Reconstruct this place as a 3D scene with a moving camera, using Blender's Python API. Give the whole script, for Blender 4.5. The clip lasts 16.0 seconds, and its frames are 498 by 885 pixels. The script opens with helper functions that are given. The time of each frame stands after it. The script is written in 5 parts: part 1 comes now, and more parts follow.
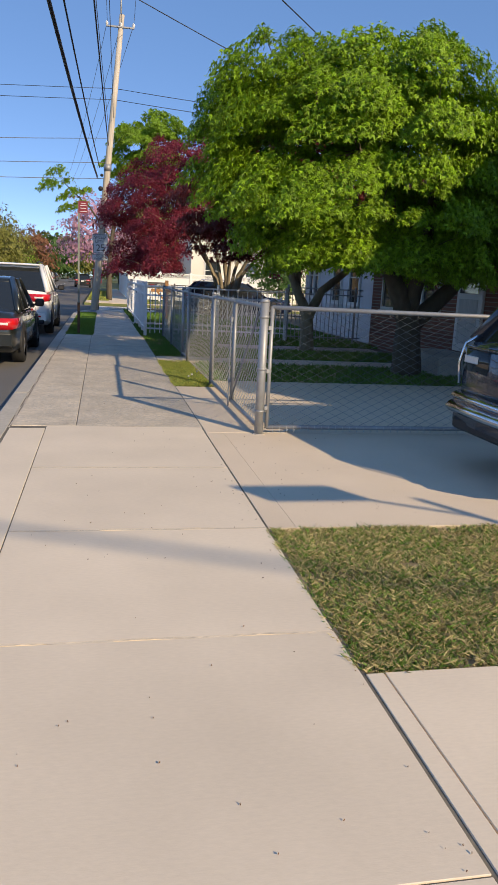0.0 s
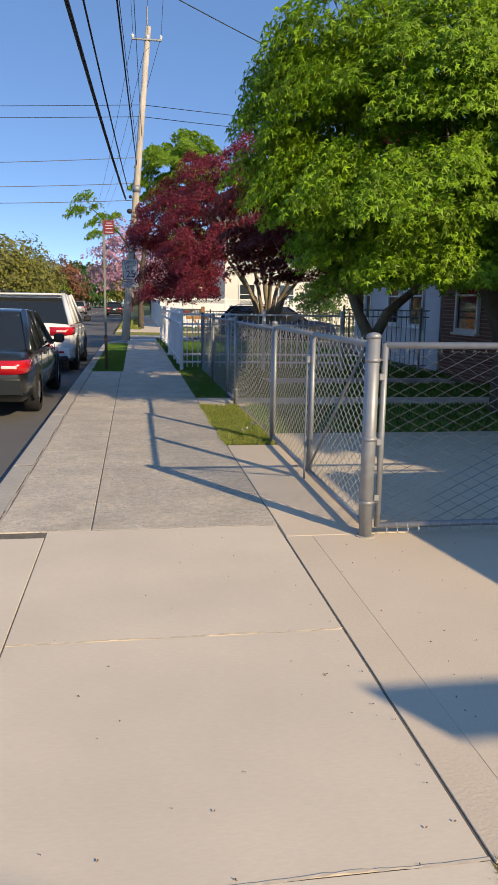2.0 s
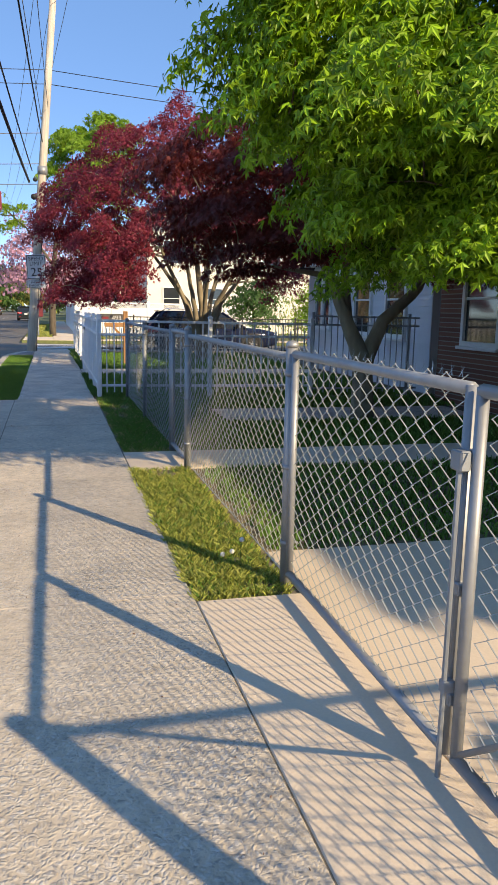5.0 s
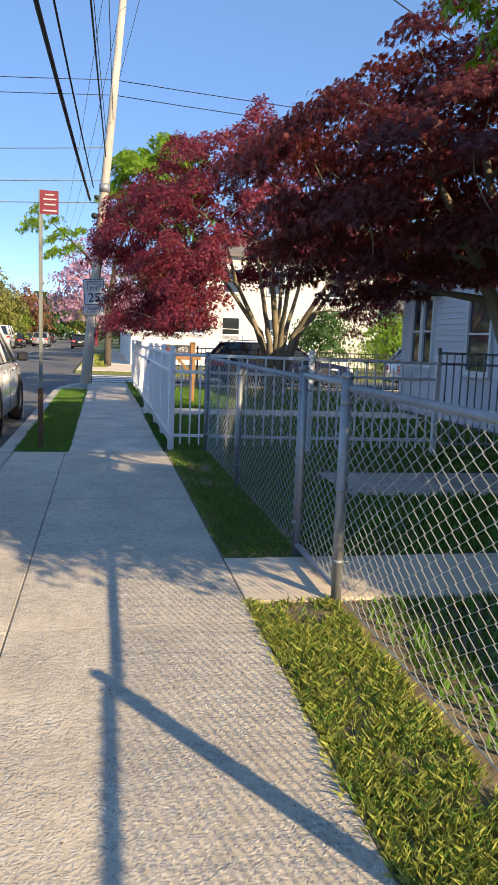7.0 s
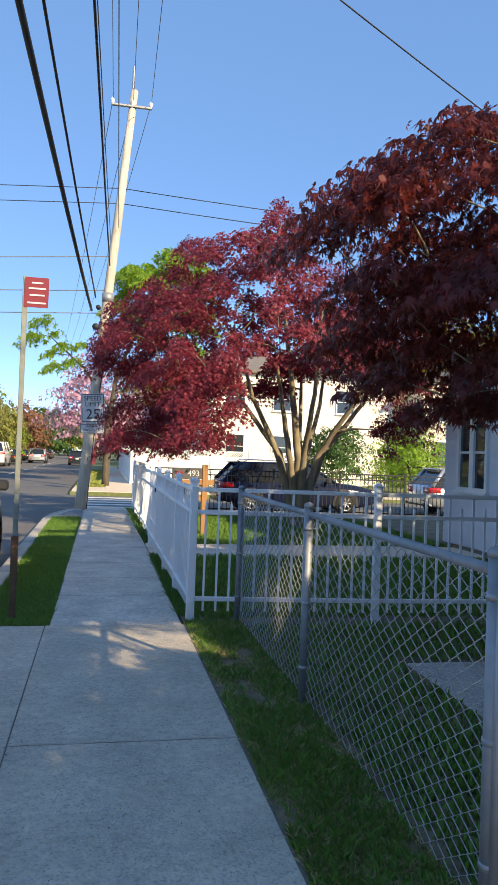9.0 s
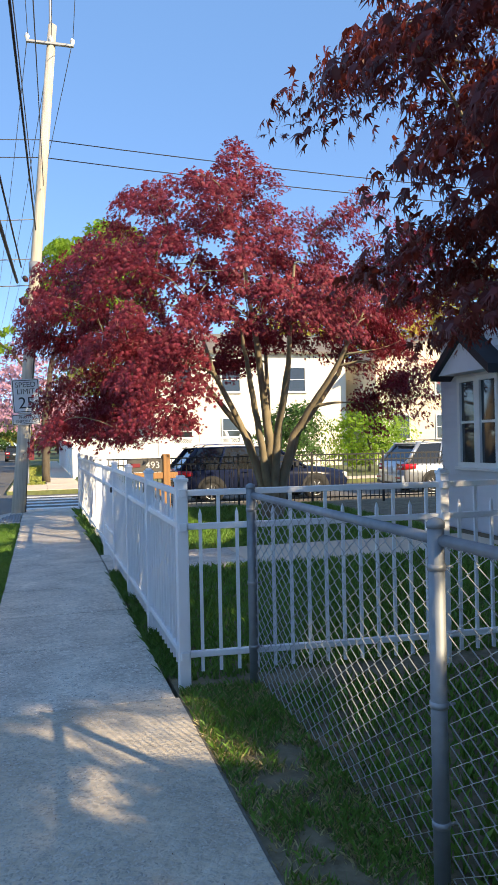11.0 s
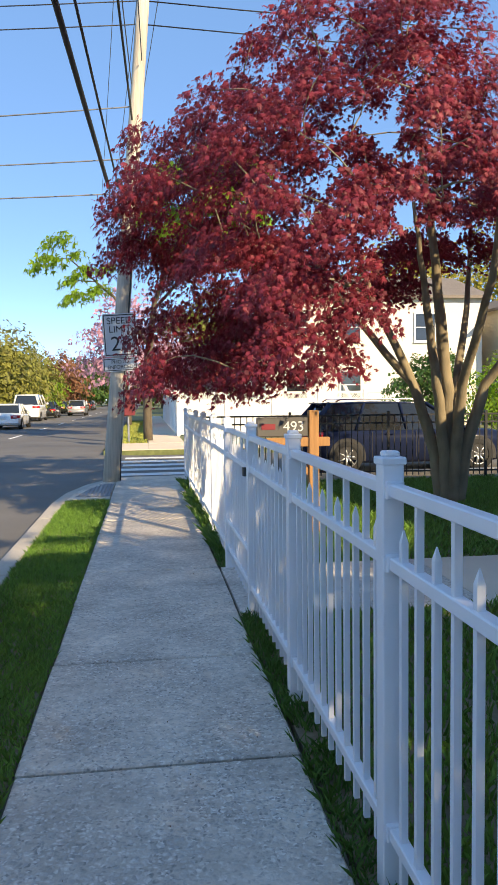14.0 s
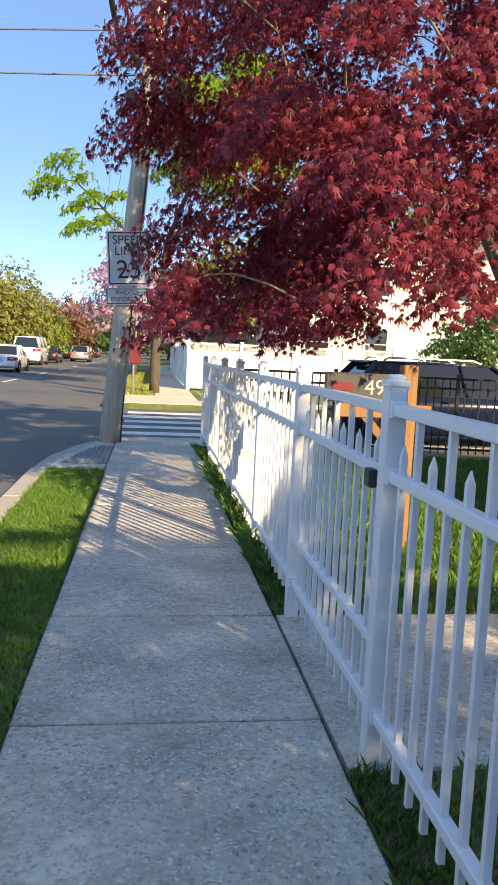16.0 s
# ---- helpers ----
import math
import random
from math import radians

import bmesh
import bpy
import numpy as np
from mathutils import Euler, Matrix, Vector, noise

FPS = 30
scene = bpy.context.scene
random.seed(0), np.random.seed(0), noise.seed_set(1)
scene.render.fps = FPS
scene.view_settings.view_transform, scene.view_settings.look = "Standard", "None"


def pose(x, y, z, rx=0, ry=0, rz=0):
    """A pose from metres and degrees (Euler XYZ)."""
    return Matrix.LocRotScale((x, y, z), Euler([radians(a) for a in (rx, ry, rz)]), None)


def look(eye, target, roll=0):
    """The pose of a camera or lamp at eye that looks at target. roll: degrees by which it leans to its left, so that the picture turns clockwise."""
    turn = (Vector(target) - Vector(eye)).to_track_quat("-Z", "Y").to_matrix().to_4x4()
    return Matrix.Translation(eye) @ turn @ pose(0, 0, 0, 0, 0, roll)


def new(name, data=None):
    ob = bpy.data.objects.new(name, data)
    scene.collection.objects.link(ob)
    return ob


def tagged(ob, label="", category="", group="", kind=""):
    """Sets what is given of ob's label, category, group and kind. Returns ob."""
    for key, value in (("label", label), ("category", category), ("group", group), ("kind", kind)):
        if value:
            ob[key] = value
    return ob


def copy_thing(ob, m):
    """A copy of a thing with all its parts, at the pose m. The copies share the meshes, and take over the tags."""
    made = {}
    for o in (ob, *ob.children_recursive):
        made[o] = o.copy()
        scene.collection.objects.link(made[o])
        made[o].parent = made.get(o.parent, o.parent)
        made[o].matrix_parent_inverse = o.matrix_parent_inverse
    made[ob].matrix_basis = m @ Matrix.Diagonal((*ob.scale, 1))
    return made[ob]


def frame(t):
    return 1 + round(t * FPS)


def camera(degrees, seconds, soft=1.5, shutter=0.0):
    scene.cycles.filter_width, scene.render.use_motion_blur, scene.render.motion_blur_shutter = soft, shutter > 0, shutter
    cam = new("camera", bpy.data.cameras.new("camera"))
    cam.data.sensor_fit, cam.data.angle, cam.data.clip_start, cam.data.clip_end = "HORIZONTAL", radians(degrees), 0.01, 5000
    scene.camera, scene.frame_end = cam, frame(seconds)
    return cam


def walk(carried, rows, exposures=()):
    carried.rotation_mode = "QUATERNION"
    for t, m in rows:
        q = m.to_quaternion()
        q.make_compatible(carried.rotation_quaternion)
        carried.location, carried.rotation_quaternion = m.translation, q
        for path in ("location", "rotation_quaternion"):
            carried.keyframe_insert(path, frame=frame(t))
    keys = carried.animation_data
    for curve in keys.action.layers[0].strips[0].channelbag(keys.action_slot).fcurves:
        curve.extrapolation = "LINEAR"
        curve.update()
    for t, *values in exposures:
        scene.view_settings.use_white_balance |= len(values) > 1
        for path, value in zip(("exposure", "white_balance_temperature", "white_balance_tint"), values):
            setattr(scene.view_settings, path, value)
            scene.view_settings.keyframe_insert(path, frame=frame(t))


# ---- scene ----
cam = camera(37.2, 16.0)
PATH = [
    (0, (2.479, 2.993, 1.405), (2.872, 4.907, 0.982), 2.9),
    (0.5, (2.495, 3.613, 1.396), (2.954, 5.52, 1.005), 5.2),
    (1, (2.531, 4.255, 1.401), (2.98, 6.163, 1.001), 3.8),
    (1.5, (2.556, 4.913, 1.375), (2.917, 6.839, 0.975), 1.4),
    (2, (2.537, 5.445, 1.419), (2.839, 7.388, 1.051), 0.9),
    (2.5, (2.601, 6.21, 1.399), (2.987, 8.14, 1.045), 0.5),
    (3, (2.581, 6.953, 1.382), (2.985, 8.872, 0.989), 0.7),
    (3.2, (2.58, 7.197, 1.415), (2.986, 9.116, 1.027), 0.4),
    (5.3, (2.812, 9.863, 1.381), (3.327, 11.764, 1.032), 1.3),
    (5.5, (2.807, 10.147, 1.373), (3.306, 12.052, 1.025), 1.6),
    (6, (2.776, 10.84, 1.399), (3.225, 12.762, 1.072), 2.0),
    (6.5, (2.756, 11.435, 1.409), (3.17, 13.369, 1.111), 1.0),
    (7, (2.676, 12.1, 1.395), (3.066, 14.043, 1.123), 2.2),
    (7.5, (2.662, 12.739, 1.442), (3.128, 14.675, 1.262), 1.7),
    (8, (2.63, 13.324, 1.547), (3.106, 15.266, 1.524), 1.0),
    (8.5, (2.652, 13.892, 1.533), (3.075, 15.846, 1.598), 1.9),
    (8.7, (2.656, 14.144, 1.528), (3.038, 16.107, 1.577), 2.3),
    (10.8, (2.725, 16.523, 1.494), (3.252, 18.452, 1.49), -1.8),
    (11, (2.684, 16.76, 1.517), (3.228, 18.685, 1.51), -1.2),
    (11.5, (2.769, 17.307, 1.562), (3.335, 19.225, 1.537), -1.7),
    (12, (2.784, 18.071, 1.538), (3.19, 20.029, 1.506), 0.7),
    (12.5, (2.832, 18.681, 1.545), (3.093, 20.664, 1.528), -0.0),
    (13, (2.81, 19.311, 1.518), (3.007, 21.301, 1.473), -0.3),
    (13.5, (2.872, 19.973, 1.471), (3.143, 21.953, 1.394), -1.4),
    (14, (2.825, 20.649, 1.461), (3.1, 22.626, 1.341), -0.7),
    (14.5, (2.834, 21.287, 1.445), (3.122, 23.259, 1.277), -0.5),
    (15, (2.772, 21.913, 1.374), (3.083, 23.879, 1.175), -0.5),
    (15.5, (2.756, 22.553, 1.339), (3.077, 24.515, 1.118), 0.3),
    (16, (2.751, 23.283, 1.346), (3.021, 25.251, 1.11), 2.6),
]
EXPOSURES = [(0, 0.0, 7800, 9), (3.2, 0.02, 7900, 8), (5.4, 0.52, 8200, 8), (7.5, 0.56, 8100, 7), (8.7, 0.62, 8200, 6), (11, 0.8, 8300, 6), (12.5, 0.7, 8400, 5), (14, 0.75, 8700, 6), (16, 0.8, 9200, 7)]
walk(cam, [(t, look(eye, target, roll)) for t, eye, target, roll in PATH], EXPOSURES)

# ---- world, sun and exposure ----
SUN = Vector((1.30, -2.15, 1.25)).normalized()
world = bpy.data.worlds.new("sky")
scene.world = world
world.use_nodes = True
wn = world.node_tree
sky = wn.nodes.new("ShaderNodeTexSky")
sky.sky_type, sky.sun_disc = "NISHITA", False
sky.sun_elevation = math.asin(SUN.z)
sky.sun_rotation = math.atan2(SUN.x, SUN.y)
sky.altitude = 3000
sky.air_density, sky.dust_density, sky.ozone_density = 0.62, 0.0, 2.2
hsv = wn.nodes.new("ShaderNodeHueSaturation")
hsv.inputs["Saturation"].default_value = 1.1
hsv.inputs["Hue"].default_value = 0.505
wn.links.new(sky.outputs[0], hsv.inputs["Color"])
even = wn.nodes.new("ShaderNodeMix")
even.data_type = "RGBA"
even.inputs[0].default_value = 0.45
even.inputs[7].default_value = (0.70, 1.75, 4.2, 1)
wn.links.new(hsv.outputs[0], even.inputs[6])
wn.links.new(even.outputs[2], wn.nodes["Background"].inputs[0])
wn.nodes["Background"].inputs[1].default_value = 0.215
sun = new("sun", bpy.data.lights.new("sun", "SUN"))
sun.data.energy, sun.data.angle, sun.data.color = 4.8, radians(0.55), (1.0, 0.86, 0.68)
sun.matrix_world = look(SUN * 60, (0, 0, 0))


# ---- materials ----
def mat(name, colour, rough=0.7, metal=0.0, vary=0.15, scale=8.0, bump=0.0, bump_scale=60.0, rand=0.0, island=0.0,
        spec=0.5, stain=0.0, stain_scale=1.2, stretch=(1, 1, 1), coat=0.0):
    """A surface with grain, stains and fine relief at real-world size."""
    m = bpy.data.materials.new(name)
    m.use_nodes = True
    t = m.node_tree
    n, l = t.nodes, t.links
    b = n["Principled BSDF"]
    b.inputs["Roughness"].default_value, b.inputs["Metallic"].default_value = rough, metal
    b.inputs["Specular IOR Level"].default_value = spec
    b.inputs["Coat Weight"].default_value = coat
    b.inputs["Coat Roughness"].default_value = 0.05
    geo = n.new("ShaderNodeNewGeometry")
    mp = n.new("ShaderNodeMapping")
    mp.inputs["Scale"].default_value = stretch
    l.new(geo.outputs["Position"], mp.inputs["Vector"])
    grain = n.new("ShaderNodeTexNoise")
    grain.inputs["Scale"].default_value, grain.inputs["Detail"].default_value = scale, 6
    l.new(mp.outputs[0], grain.inputs["Vector"])
    fac = grain.outputs["Fac"]

    def madd(a, mul, add):
        q = n.new("ShaderNodeMath")
        q.operation = "MULTIPLY_ADD"
        l.new(a, q.inputs[0])
        q.inputs[1].default_value, q.inputs[2].default_value = mul, add
        return q.outputs[0]

    def times(a, c):
        q = n.new("ShaderNodeMath")
        q.operation = "MULTIPLY"
        l.new(a, q.inputs[0])
        l.new(c, q.inputs[1])
        return q.outputs[0]
    v = madd(fac, 2 * vary * 1.6, 1 - vary * 1.6)
    if stain:
        s = n.new("ShaderNodeTexNoise")
        s.inputs["Scale"].default_value, s.inputs["Detail"].default_value = stain_scale, 4
        l.new(geo.outputs["Position"], s.inputs["Vector"])
        v = times(v, madd(s.outputs["Fac"], 2 * stain * 1.6, 1 - stain * 1.6))
    if rand:
        o = n.new("ShaderNodeObjectInfo")
        v = times(v, madd(o.outputs["Random"], 2 * rand, 1 - rand))
    if island:
        v = times(v, madd(geo.outputs["Random Per Island"], 2 * island, 1 - island))
    mix = n.new("ShaderNodeVectorMath")
    mix.operation = "SCALE"
    mix.inputs[0].default_value = colour
    l.new(v, mix.inputs["Scale"])
    l.new(mix.outputs[0], b.inputs["Base Color"])
    if bump:
        bn = n.new("ShaderNodeTexNoise")
        bn.inputs["Scale"].default_value, bn.inputs["Detail"].default_value = bump_scale, 5
        l.new(mp.outputs[0], bn.inputs["Vector"])
        bp = n.new("ShaderNodeBump")
        bp.inputs["Strength"].default_value, bp.inputs["Distance"].default_value = bump, 0.01
        l.new(bn.outputs["Fac"], bp.inputs["Height"])
        l.new(bp.outputs[0], b.inputs["Normal"])
    return m


def leaf_mat(name, colour, back, through_light=0.4, island=0.45, rough=0.5):
    """Thin leaves: a little gloss, and light that comes through them."""
    m = mat(name, colour, rough, vary=0.12, scale=1.5, island=island, spec=0.35)
    t = m.node_tree
    n, l = t.nodes, t.links
    tr = n.new("ShaderNodeBsdfTranslucent")
    tr.inputs["Color"].default_value = (*back, 1)
    mx = n.new("ShaderNodeMixShader")
    mx.inputs[0].default_value = through_light
    l.new(n["Principled BSDF"].outputs[0], mx.inputs[1])
    l.new(tr.outputs[0], mx.inputs[2])
    l.new(mx.outputs[0], n["Material Output"].inputs["Surface"])
    return m


def aggregate_mat(name, base, pebble, rand=0.05, amount=1.0, size=66, contrast=0.72, relief=0.006, stain=0.26):
    """Weathered concrete with exposed stones."""
    m = mat(name, base, 0.9, vary=0.24, scale=17, bump=0.0, rand=rand, stain=stain, stain_scale=2.6)
    t = m.node_tree
    n, l = t.nodes, t.links
    b = n["Principled BSDF"]
    geo = n.new("ShaderNodeNewGeometry")
    vor = n.new("ShaderNodeTexVoronoi")
    vor.inputs["Scale"].default_value = size
    vor.inputs["Randomness"].default_value = 1.0
    warp = n.new("ShaderNodeTexNoise")
    warp.inputs["Scale"].default_value, warp.inputs["Detail"].default_value = 26, 5
    l.new(geo.outputs["Position"], warp.inputs["Vector"])
    bent = n.new("ShaderNodeVectorMath")
    bent.operation = "MULTIPLY_ADD"
    l.new(warp.outputs["Color"], bent.inputs[0])
    bent.inputs[1].default_value = (0.055, 0.055, 0.055)
    l.new(geo.outputs["Position"], bent.inputs[2])
    l.new(bent.outputs[0], vor.inputs["Vector"])
    ramp = n.new("ShaderNodeValToRGB")
    ramp.color_ramp.elements[0].position, ramp.color_ramp.elements[1].position = 0.05, 0.72
    ramp.color_ramp.elements[0].color, ramp.color_ramp.elements[1].color = (1, 1, 1, 1), (0, 0, 0, 1)
    l.new(vor.outputs["Distance"], ramp.inputs[0])
    old = b.inputs["Base Color"].links[0].from_socket
    wear = n.new("ShaderNodeTexNoise")
    wear.inputs["Scale"].default_value, wear.inputs["Detail"].default_value = 2.4, 4
    l.new(geo.outputs["Position"], wear.inputs["Vector"])
    k = n.new("ShaderNodeMath")
    k.operation = "MULTIPLY"
    l.new(ramp.outputs[0], k.inputs[0])
    l.new(wear.outputs["Fac"], k.inputs[1])
    k2 = n.new("ShaderNodeMath")
    k2.operation = "MULTIPLY"
    l.new(k.outputs[0], k2.inputs[0])
    k2.inputs[1].default_value = amount * 1.6
    hue = n.new("ShaderNodeVectorMath")
    hue.operation = "MULTIPLY_ADD"
    grey = n.new("ShaderNodeSeparateColor")
    l.new(vor.outputs["Color"], grey.inputs[0])
    l.new(grey.outputs[0], hue.inputs[0])
    hue.inputs[1].default_value = (pebble * contrast, pebble * contrast * 0.95, pebble * contrast * 0.86)
    hue.inputs[2].default_value = (pebble * (0.86 - contrast * 0.5), pebble * (0.83 - contrast * 0.48), pebble * (0.78 - contrast * 0.45))
    mx = n.new("ShaderNodeMix")
    mx.data_type = "RGBA"
    l.new(k2.outputs[0], mx.inputs[0])
    l.new(old, mx.inputs[6])
    l.new(hue.outputs[0], mx.inputs[7])
    l.new(mx.outputs[2], b.inputs["Base Color"])
    bp = n.new("ShaderNodeBump")
    bp.inputs["Strength"].default_value, bp.inputs["Distance"].default_value = 0.75, relief
    l.new(k.outputs[0], bp.inputs["Height"])
    l.new(bp.outputs[0], b.inputs["Normal"])
    return m


def brick_mat(name, c1, c2, mortar):
    m = mat(name, c1, 0.85, vary=0.2, scale=12)
    t = m.node_tree
    n, l = t.nodes, t.links
    geo = n.new("ShaderNodeNewGeometry")
    mp = n.new("ShaderNodeMapping")
    mp.inputs["Rotation"].default_value = (radians(90), 0, 0)
    l.new(geo.outputs["Position"], mp.inputs["Vector"])
    bt = n.new("ShaderNodeTexBrick")
    bt.inputs["Color1"].default_value, bt.inputs["Color2"].default_value, bt.inputs["Mortar"].default_value = (*c1, 1), (*c2, 1), (*mortar, 1)
    bt.inputs["Scale"].default_value = 1.0
    bt.inputs["Brick Width"].default_value, bt.inputs["Row Height"].default_value, bt.inputs["Mortar Size"].default_value = 0.21, 0.075, 0.008
    l.new(mp.outputs[0], bt.inputs["Vector"])
    l.new(bt.outputs["Color"], n["Principled BSDF"].inputs["Base Color"])
    return m


CONCRETE_NEW = mat("broomed concrete", (0.73, 0.62, 0.485), 0.85, vary=0.05, scale=60, bump=0.06, bump_scale=140, rand=0.04, stain=0.12, stain_scale=1.1, stretch=(0.5, 1.6, 1))
CONCRETE_DRIVE = mat("driveway concrete", (0.71, 0.585, 0.445), 0.85, vary=0.06, scale=80, bump=0.2, bump_scale=80, rand=0.04, stain=0.08)
CONCRETE_OLD = aggregate_mat("worn concrete", (0.58, 0.49, 0.375), 0.52, size=62, relief=0.008, contrast=0.8)
CONCRETE_GREY = aggregate_mat("grey worn concrete", (0.59, 0.51, 0.42), 0.64, amount=1.15, size=62, contrast=1.1, relief=0.008, stain=0.42)
JOINT = mat("joint", (0.16, 0.14, 0.11), 0.95, vary=0.4, scale=20, stain=0.3)
SEALANT = mat("pale joint filler", (0.50, 0.43, 0.35), 0.8, vary=0.2, scale=30)
CURB = mat("curb concrete", (0.46, 0.42, 0.36), 0.9, vary=0.15, scale=25, bump=0.3, bump_scale=80, stain=0.15)
ASPHALT = mat("asphalt", (0.14, 0.132, 0.122), 0.88, vary=0.25, scale=90, bump=0.5, bump_scale=140, stain=0.22, stain_scale=0.5)
ROAD_PAINT = mat("road paint", (0.72, 0.72, 0.70), 0.7, vary=0.2, scale=14, stain=0.2, stain_scale=3)
SOIL = mat("soil", (0.20, 0.155, 0.095), 0.95, vary=0.4, scale=14, bump=0.8, bump_scale=40, stain=0.35, stain_scale=2.5)
EARTH = mat("ground", (0.13, 0.15, 0.06), 0.95, vary=0.4, scale=6, stain=0.3)
GRASS = leaf_mat("grass", (0.13, 0.26, 0.046), (0.18, 0.29, 0.045), 0.3, 0.5)
GRASS_DRY = leaf_mat("dry grass", (0.47, 0.39, 0.20), (0.42, 0.34, 0.15), 0.25, 0.5)
# Lit version of GRASS: sunlight is put into the brighter, yellower colour.
GRASS_SUNLIT = leaf_mat("grass tinted for sunlight", (0.36, 0.38, 0.09), (0.36, 0.39, 0.07), 0.3, 0.55)
WEED = leaf_mat("weed leaves", (0.07, 0.15, 0.03), (0.10, 0.22, 0.03), 0.3, 0.4)
LEAF_GREEN = leaf_mat("green maple leaves", (0.20, 0.34, 0.018), (0.22, 0.40, 0.012), 0.22, 0.55)
LEAF_RED = leaf_mat("red maple leaves", (0.20, 0.026, 0.042), (0.36, 0.028, 0.05), 0.30, 0.55)
LEAF_DARK = leaf_mat("dark red maple leaves", (0.11, 0.02, 0.02), (0.32, 0.05, 0.025), 0.34, 0.6)
LEAF_STREET = leaf_mat("young green leaves", (0.22, 0.36, 0.04), (0.34, 0.5, 0.04), 0.45, 0.35)
LEAF_OLIVE = leaf_mat("olive spring foliage", (0.22, 0.22, 0.05), (0.28, 0.28, 0.06), 0.3, 0.4)
LEAF_YELLOW = leaf_mat("yellow spring foliage", (0.42, 0.36, 0.06), (0.5, 0.42, 0.06), 0.35, 0.4)
LEAF_PINK = leaf_mat("pink blossom", (0.55, 0.30, 0.38), (0.6, 0.35, 0.42), 0.3, 0.35)
LEAF_BRONZE = leaf_mat("bronze foliage", (0.22, 0.10, 0.05), (0.28, 0.13, 0.06), 0.3, 0.4)
LEAF_DEEP = leaf_mat("deep green leaves", (0.06, 0.13, 0.03), (0.10, 0.2, 0.03), 0.3, 0.4)
BARK = mat("smooth bark", (0.25, 0.205, 0.135), 0.9, vary=0.35, scale=9, bump=0.7, bump_scale=30, stain=0.3, stain_scale=3, stretch=(1, 1, 0.25))
BARK_DARK = mat("dark bark", (0.11, 0.088, 0.062), 0.92, vary=0.35, scale=10, bump=0.7, bump_scale=30, stretch=(1, 1, 0.25))
TWIG = mat("twigs", (0.23, 0.19, 0.13), 0.9, vary=0.25, scale=12)
POLE_WOOD = mat("weathered pole wood", (0.52, 0.46, 0.38), 0.9, vary=0.3, scale=14, bump=0.7, bump_scale=40, stain=0.2, stretch=(2, 2, 0.08))
POST_WOOD = mat("orange stained wood", (0.36, 0.185, 0.075), 0.75, vary=0.25, scale=12, bump=0.3, stretch=(3, 3, 0.3))
GALV = mat("galvanised steel", (0.33, 0.34, 0.35), 0.5, 0.45, vary=0.12, scale=18, stain=0.12, stain_scale=4)
GALV_WIRE = mat("galvanised wire", (0.50, 0.51, 0.50), 0.45, 0.6, vary=0.12, scale=18)
GALV_DULL = mat("dull galvanised steel", (0.28, 0.30, 0.32), 0.6, 0.5, vary=0.15, scale=18, stain=0.2, stain_scale=3)
# Darker than GALV_WIRE: the gate mesh's silhouette against lit ground, put into the colour.
GATE_WIRE = mat("darkened gate wire", (0.20, 0.205, 0.21), 0.5, 0.5, vary=0.15, scale=18)
RUST = mat("rusted steel", (0.17, 0.085, 0.045), 0.85, 0.2, vary=0.35, scale=20)
WHITE_ALU = mat("white powder coat", (0.80, 0.81, 0.83), 0.38, vary=0.03, scale=5, stain=0.04, rand=0.02)
WHITE_VINYL = mat("white vinyl", (0.82, 0.81, 0.79), 0.5, vary=0.03, scale=4, stain=0.04)
BLACK_IRON = mat("black painted iron", (0.025, 0.026, 0.028), 0.45, vary=0.2, scale=12)
GREY_IRON = mat("grey painted iron", (0.32, 0.34, 0.36), 0.5, vary=0.1, scale=12)
SIDING = mat("grey white siding", (0.62, 0.63, 0.66), 0.6, vary=0.04, scale=5, stain=0.06, island=0.03)
SIDING_CREAM = mat("cream siding", (0.70, 0.62, 0.48), 0.65, vary=0.05, scale=5, stain=0.05, island=0.03)
STUCCO = mat("pale stucco", (0.76, 0.71, 0.62), 0.85, vary=0.06, scale=20, stain=0.06)
BRICK = brick_mat("red brick", (0.19, 0.07, 0.045), (0.25, 0.10, 0.06), (0.30, 0.27, 0.23))
BRICK_TAN = brick_mat("tan brick", (0.48, 0.30, 0.19), (0.55, 0.36, 0.24), (0.5, 0.45, 0.38))
ROOF = mat("asphalt shingle", (0.20, 0.17, 0.145), 0.9, vary=0.3, scale=25, bump=0.4, bump_scale=50, stain=0.15)
ROOF_BROWN = mat("brown shingle", (0.24, 0.12, 0.08), 0.9, vary=0.3, scale=25, stain=0.15)
TRIM = mat("white trim", (0.74, 0.73, 0.70), 0.55, vary=0.04, scale=6)
TRIM_DARK = mat("dark awning", (0.02, 0.02, 0.025), 0.6, vary=0.2, scale=8)
GLASS = mat("window glass", (0.03, 0.035, 0.04), 0.06, vary=0.05, spec=0.9)
CURTAIN = mat("curtain", (0.55, 0.54, 0.52), 0.9, vary=0.15, scale=6, stretch=(6, 6, 0.3))
CAR_GLASS = mat("car glass", (0.018, 0.021, 0.022), 0.04, vary=0.05, spec=0.8)
CAR_DARK = mat("dark green grey car paint", (0.022, 0.026, 0.026), 0.28, 0.35, vary=0.08, coat=0.9)
CAR_WHITE = mat("white car paint", (0.80, 0.80, 0.80), 0.3, vary=0.03, coat=0.9)
CAR_BLUE = mat("dark blue car paint", (0.012, 0.018, 0.045), 0.1, 0.0, vary=0.08, coat=0.0, spec=0.15)
CAR_SILVER = mat("silver car paint", (0.50, 0.52, 0.54), 0.3, 0.6, vary=0.05, coat=0.9)
CAR_NAVY = mat("old navy car paint", (0.02, 0.03, 0.05), 0.25, 0.3, vary=0.1, coat=0.8)
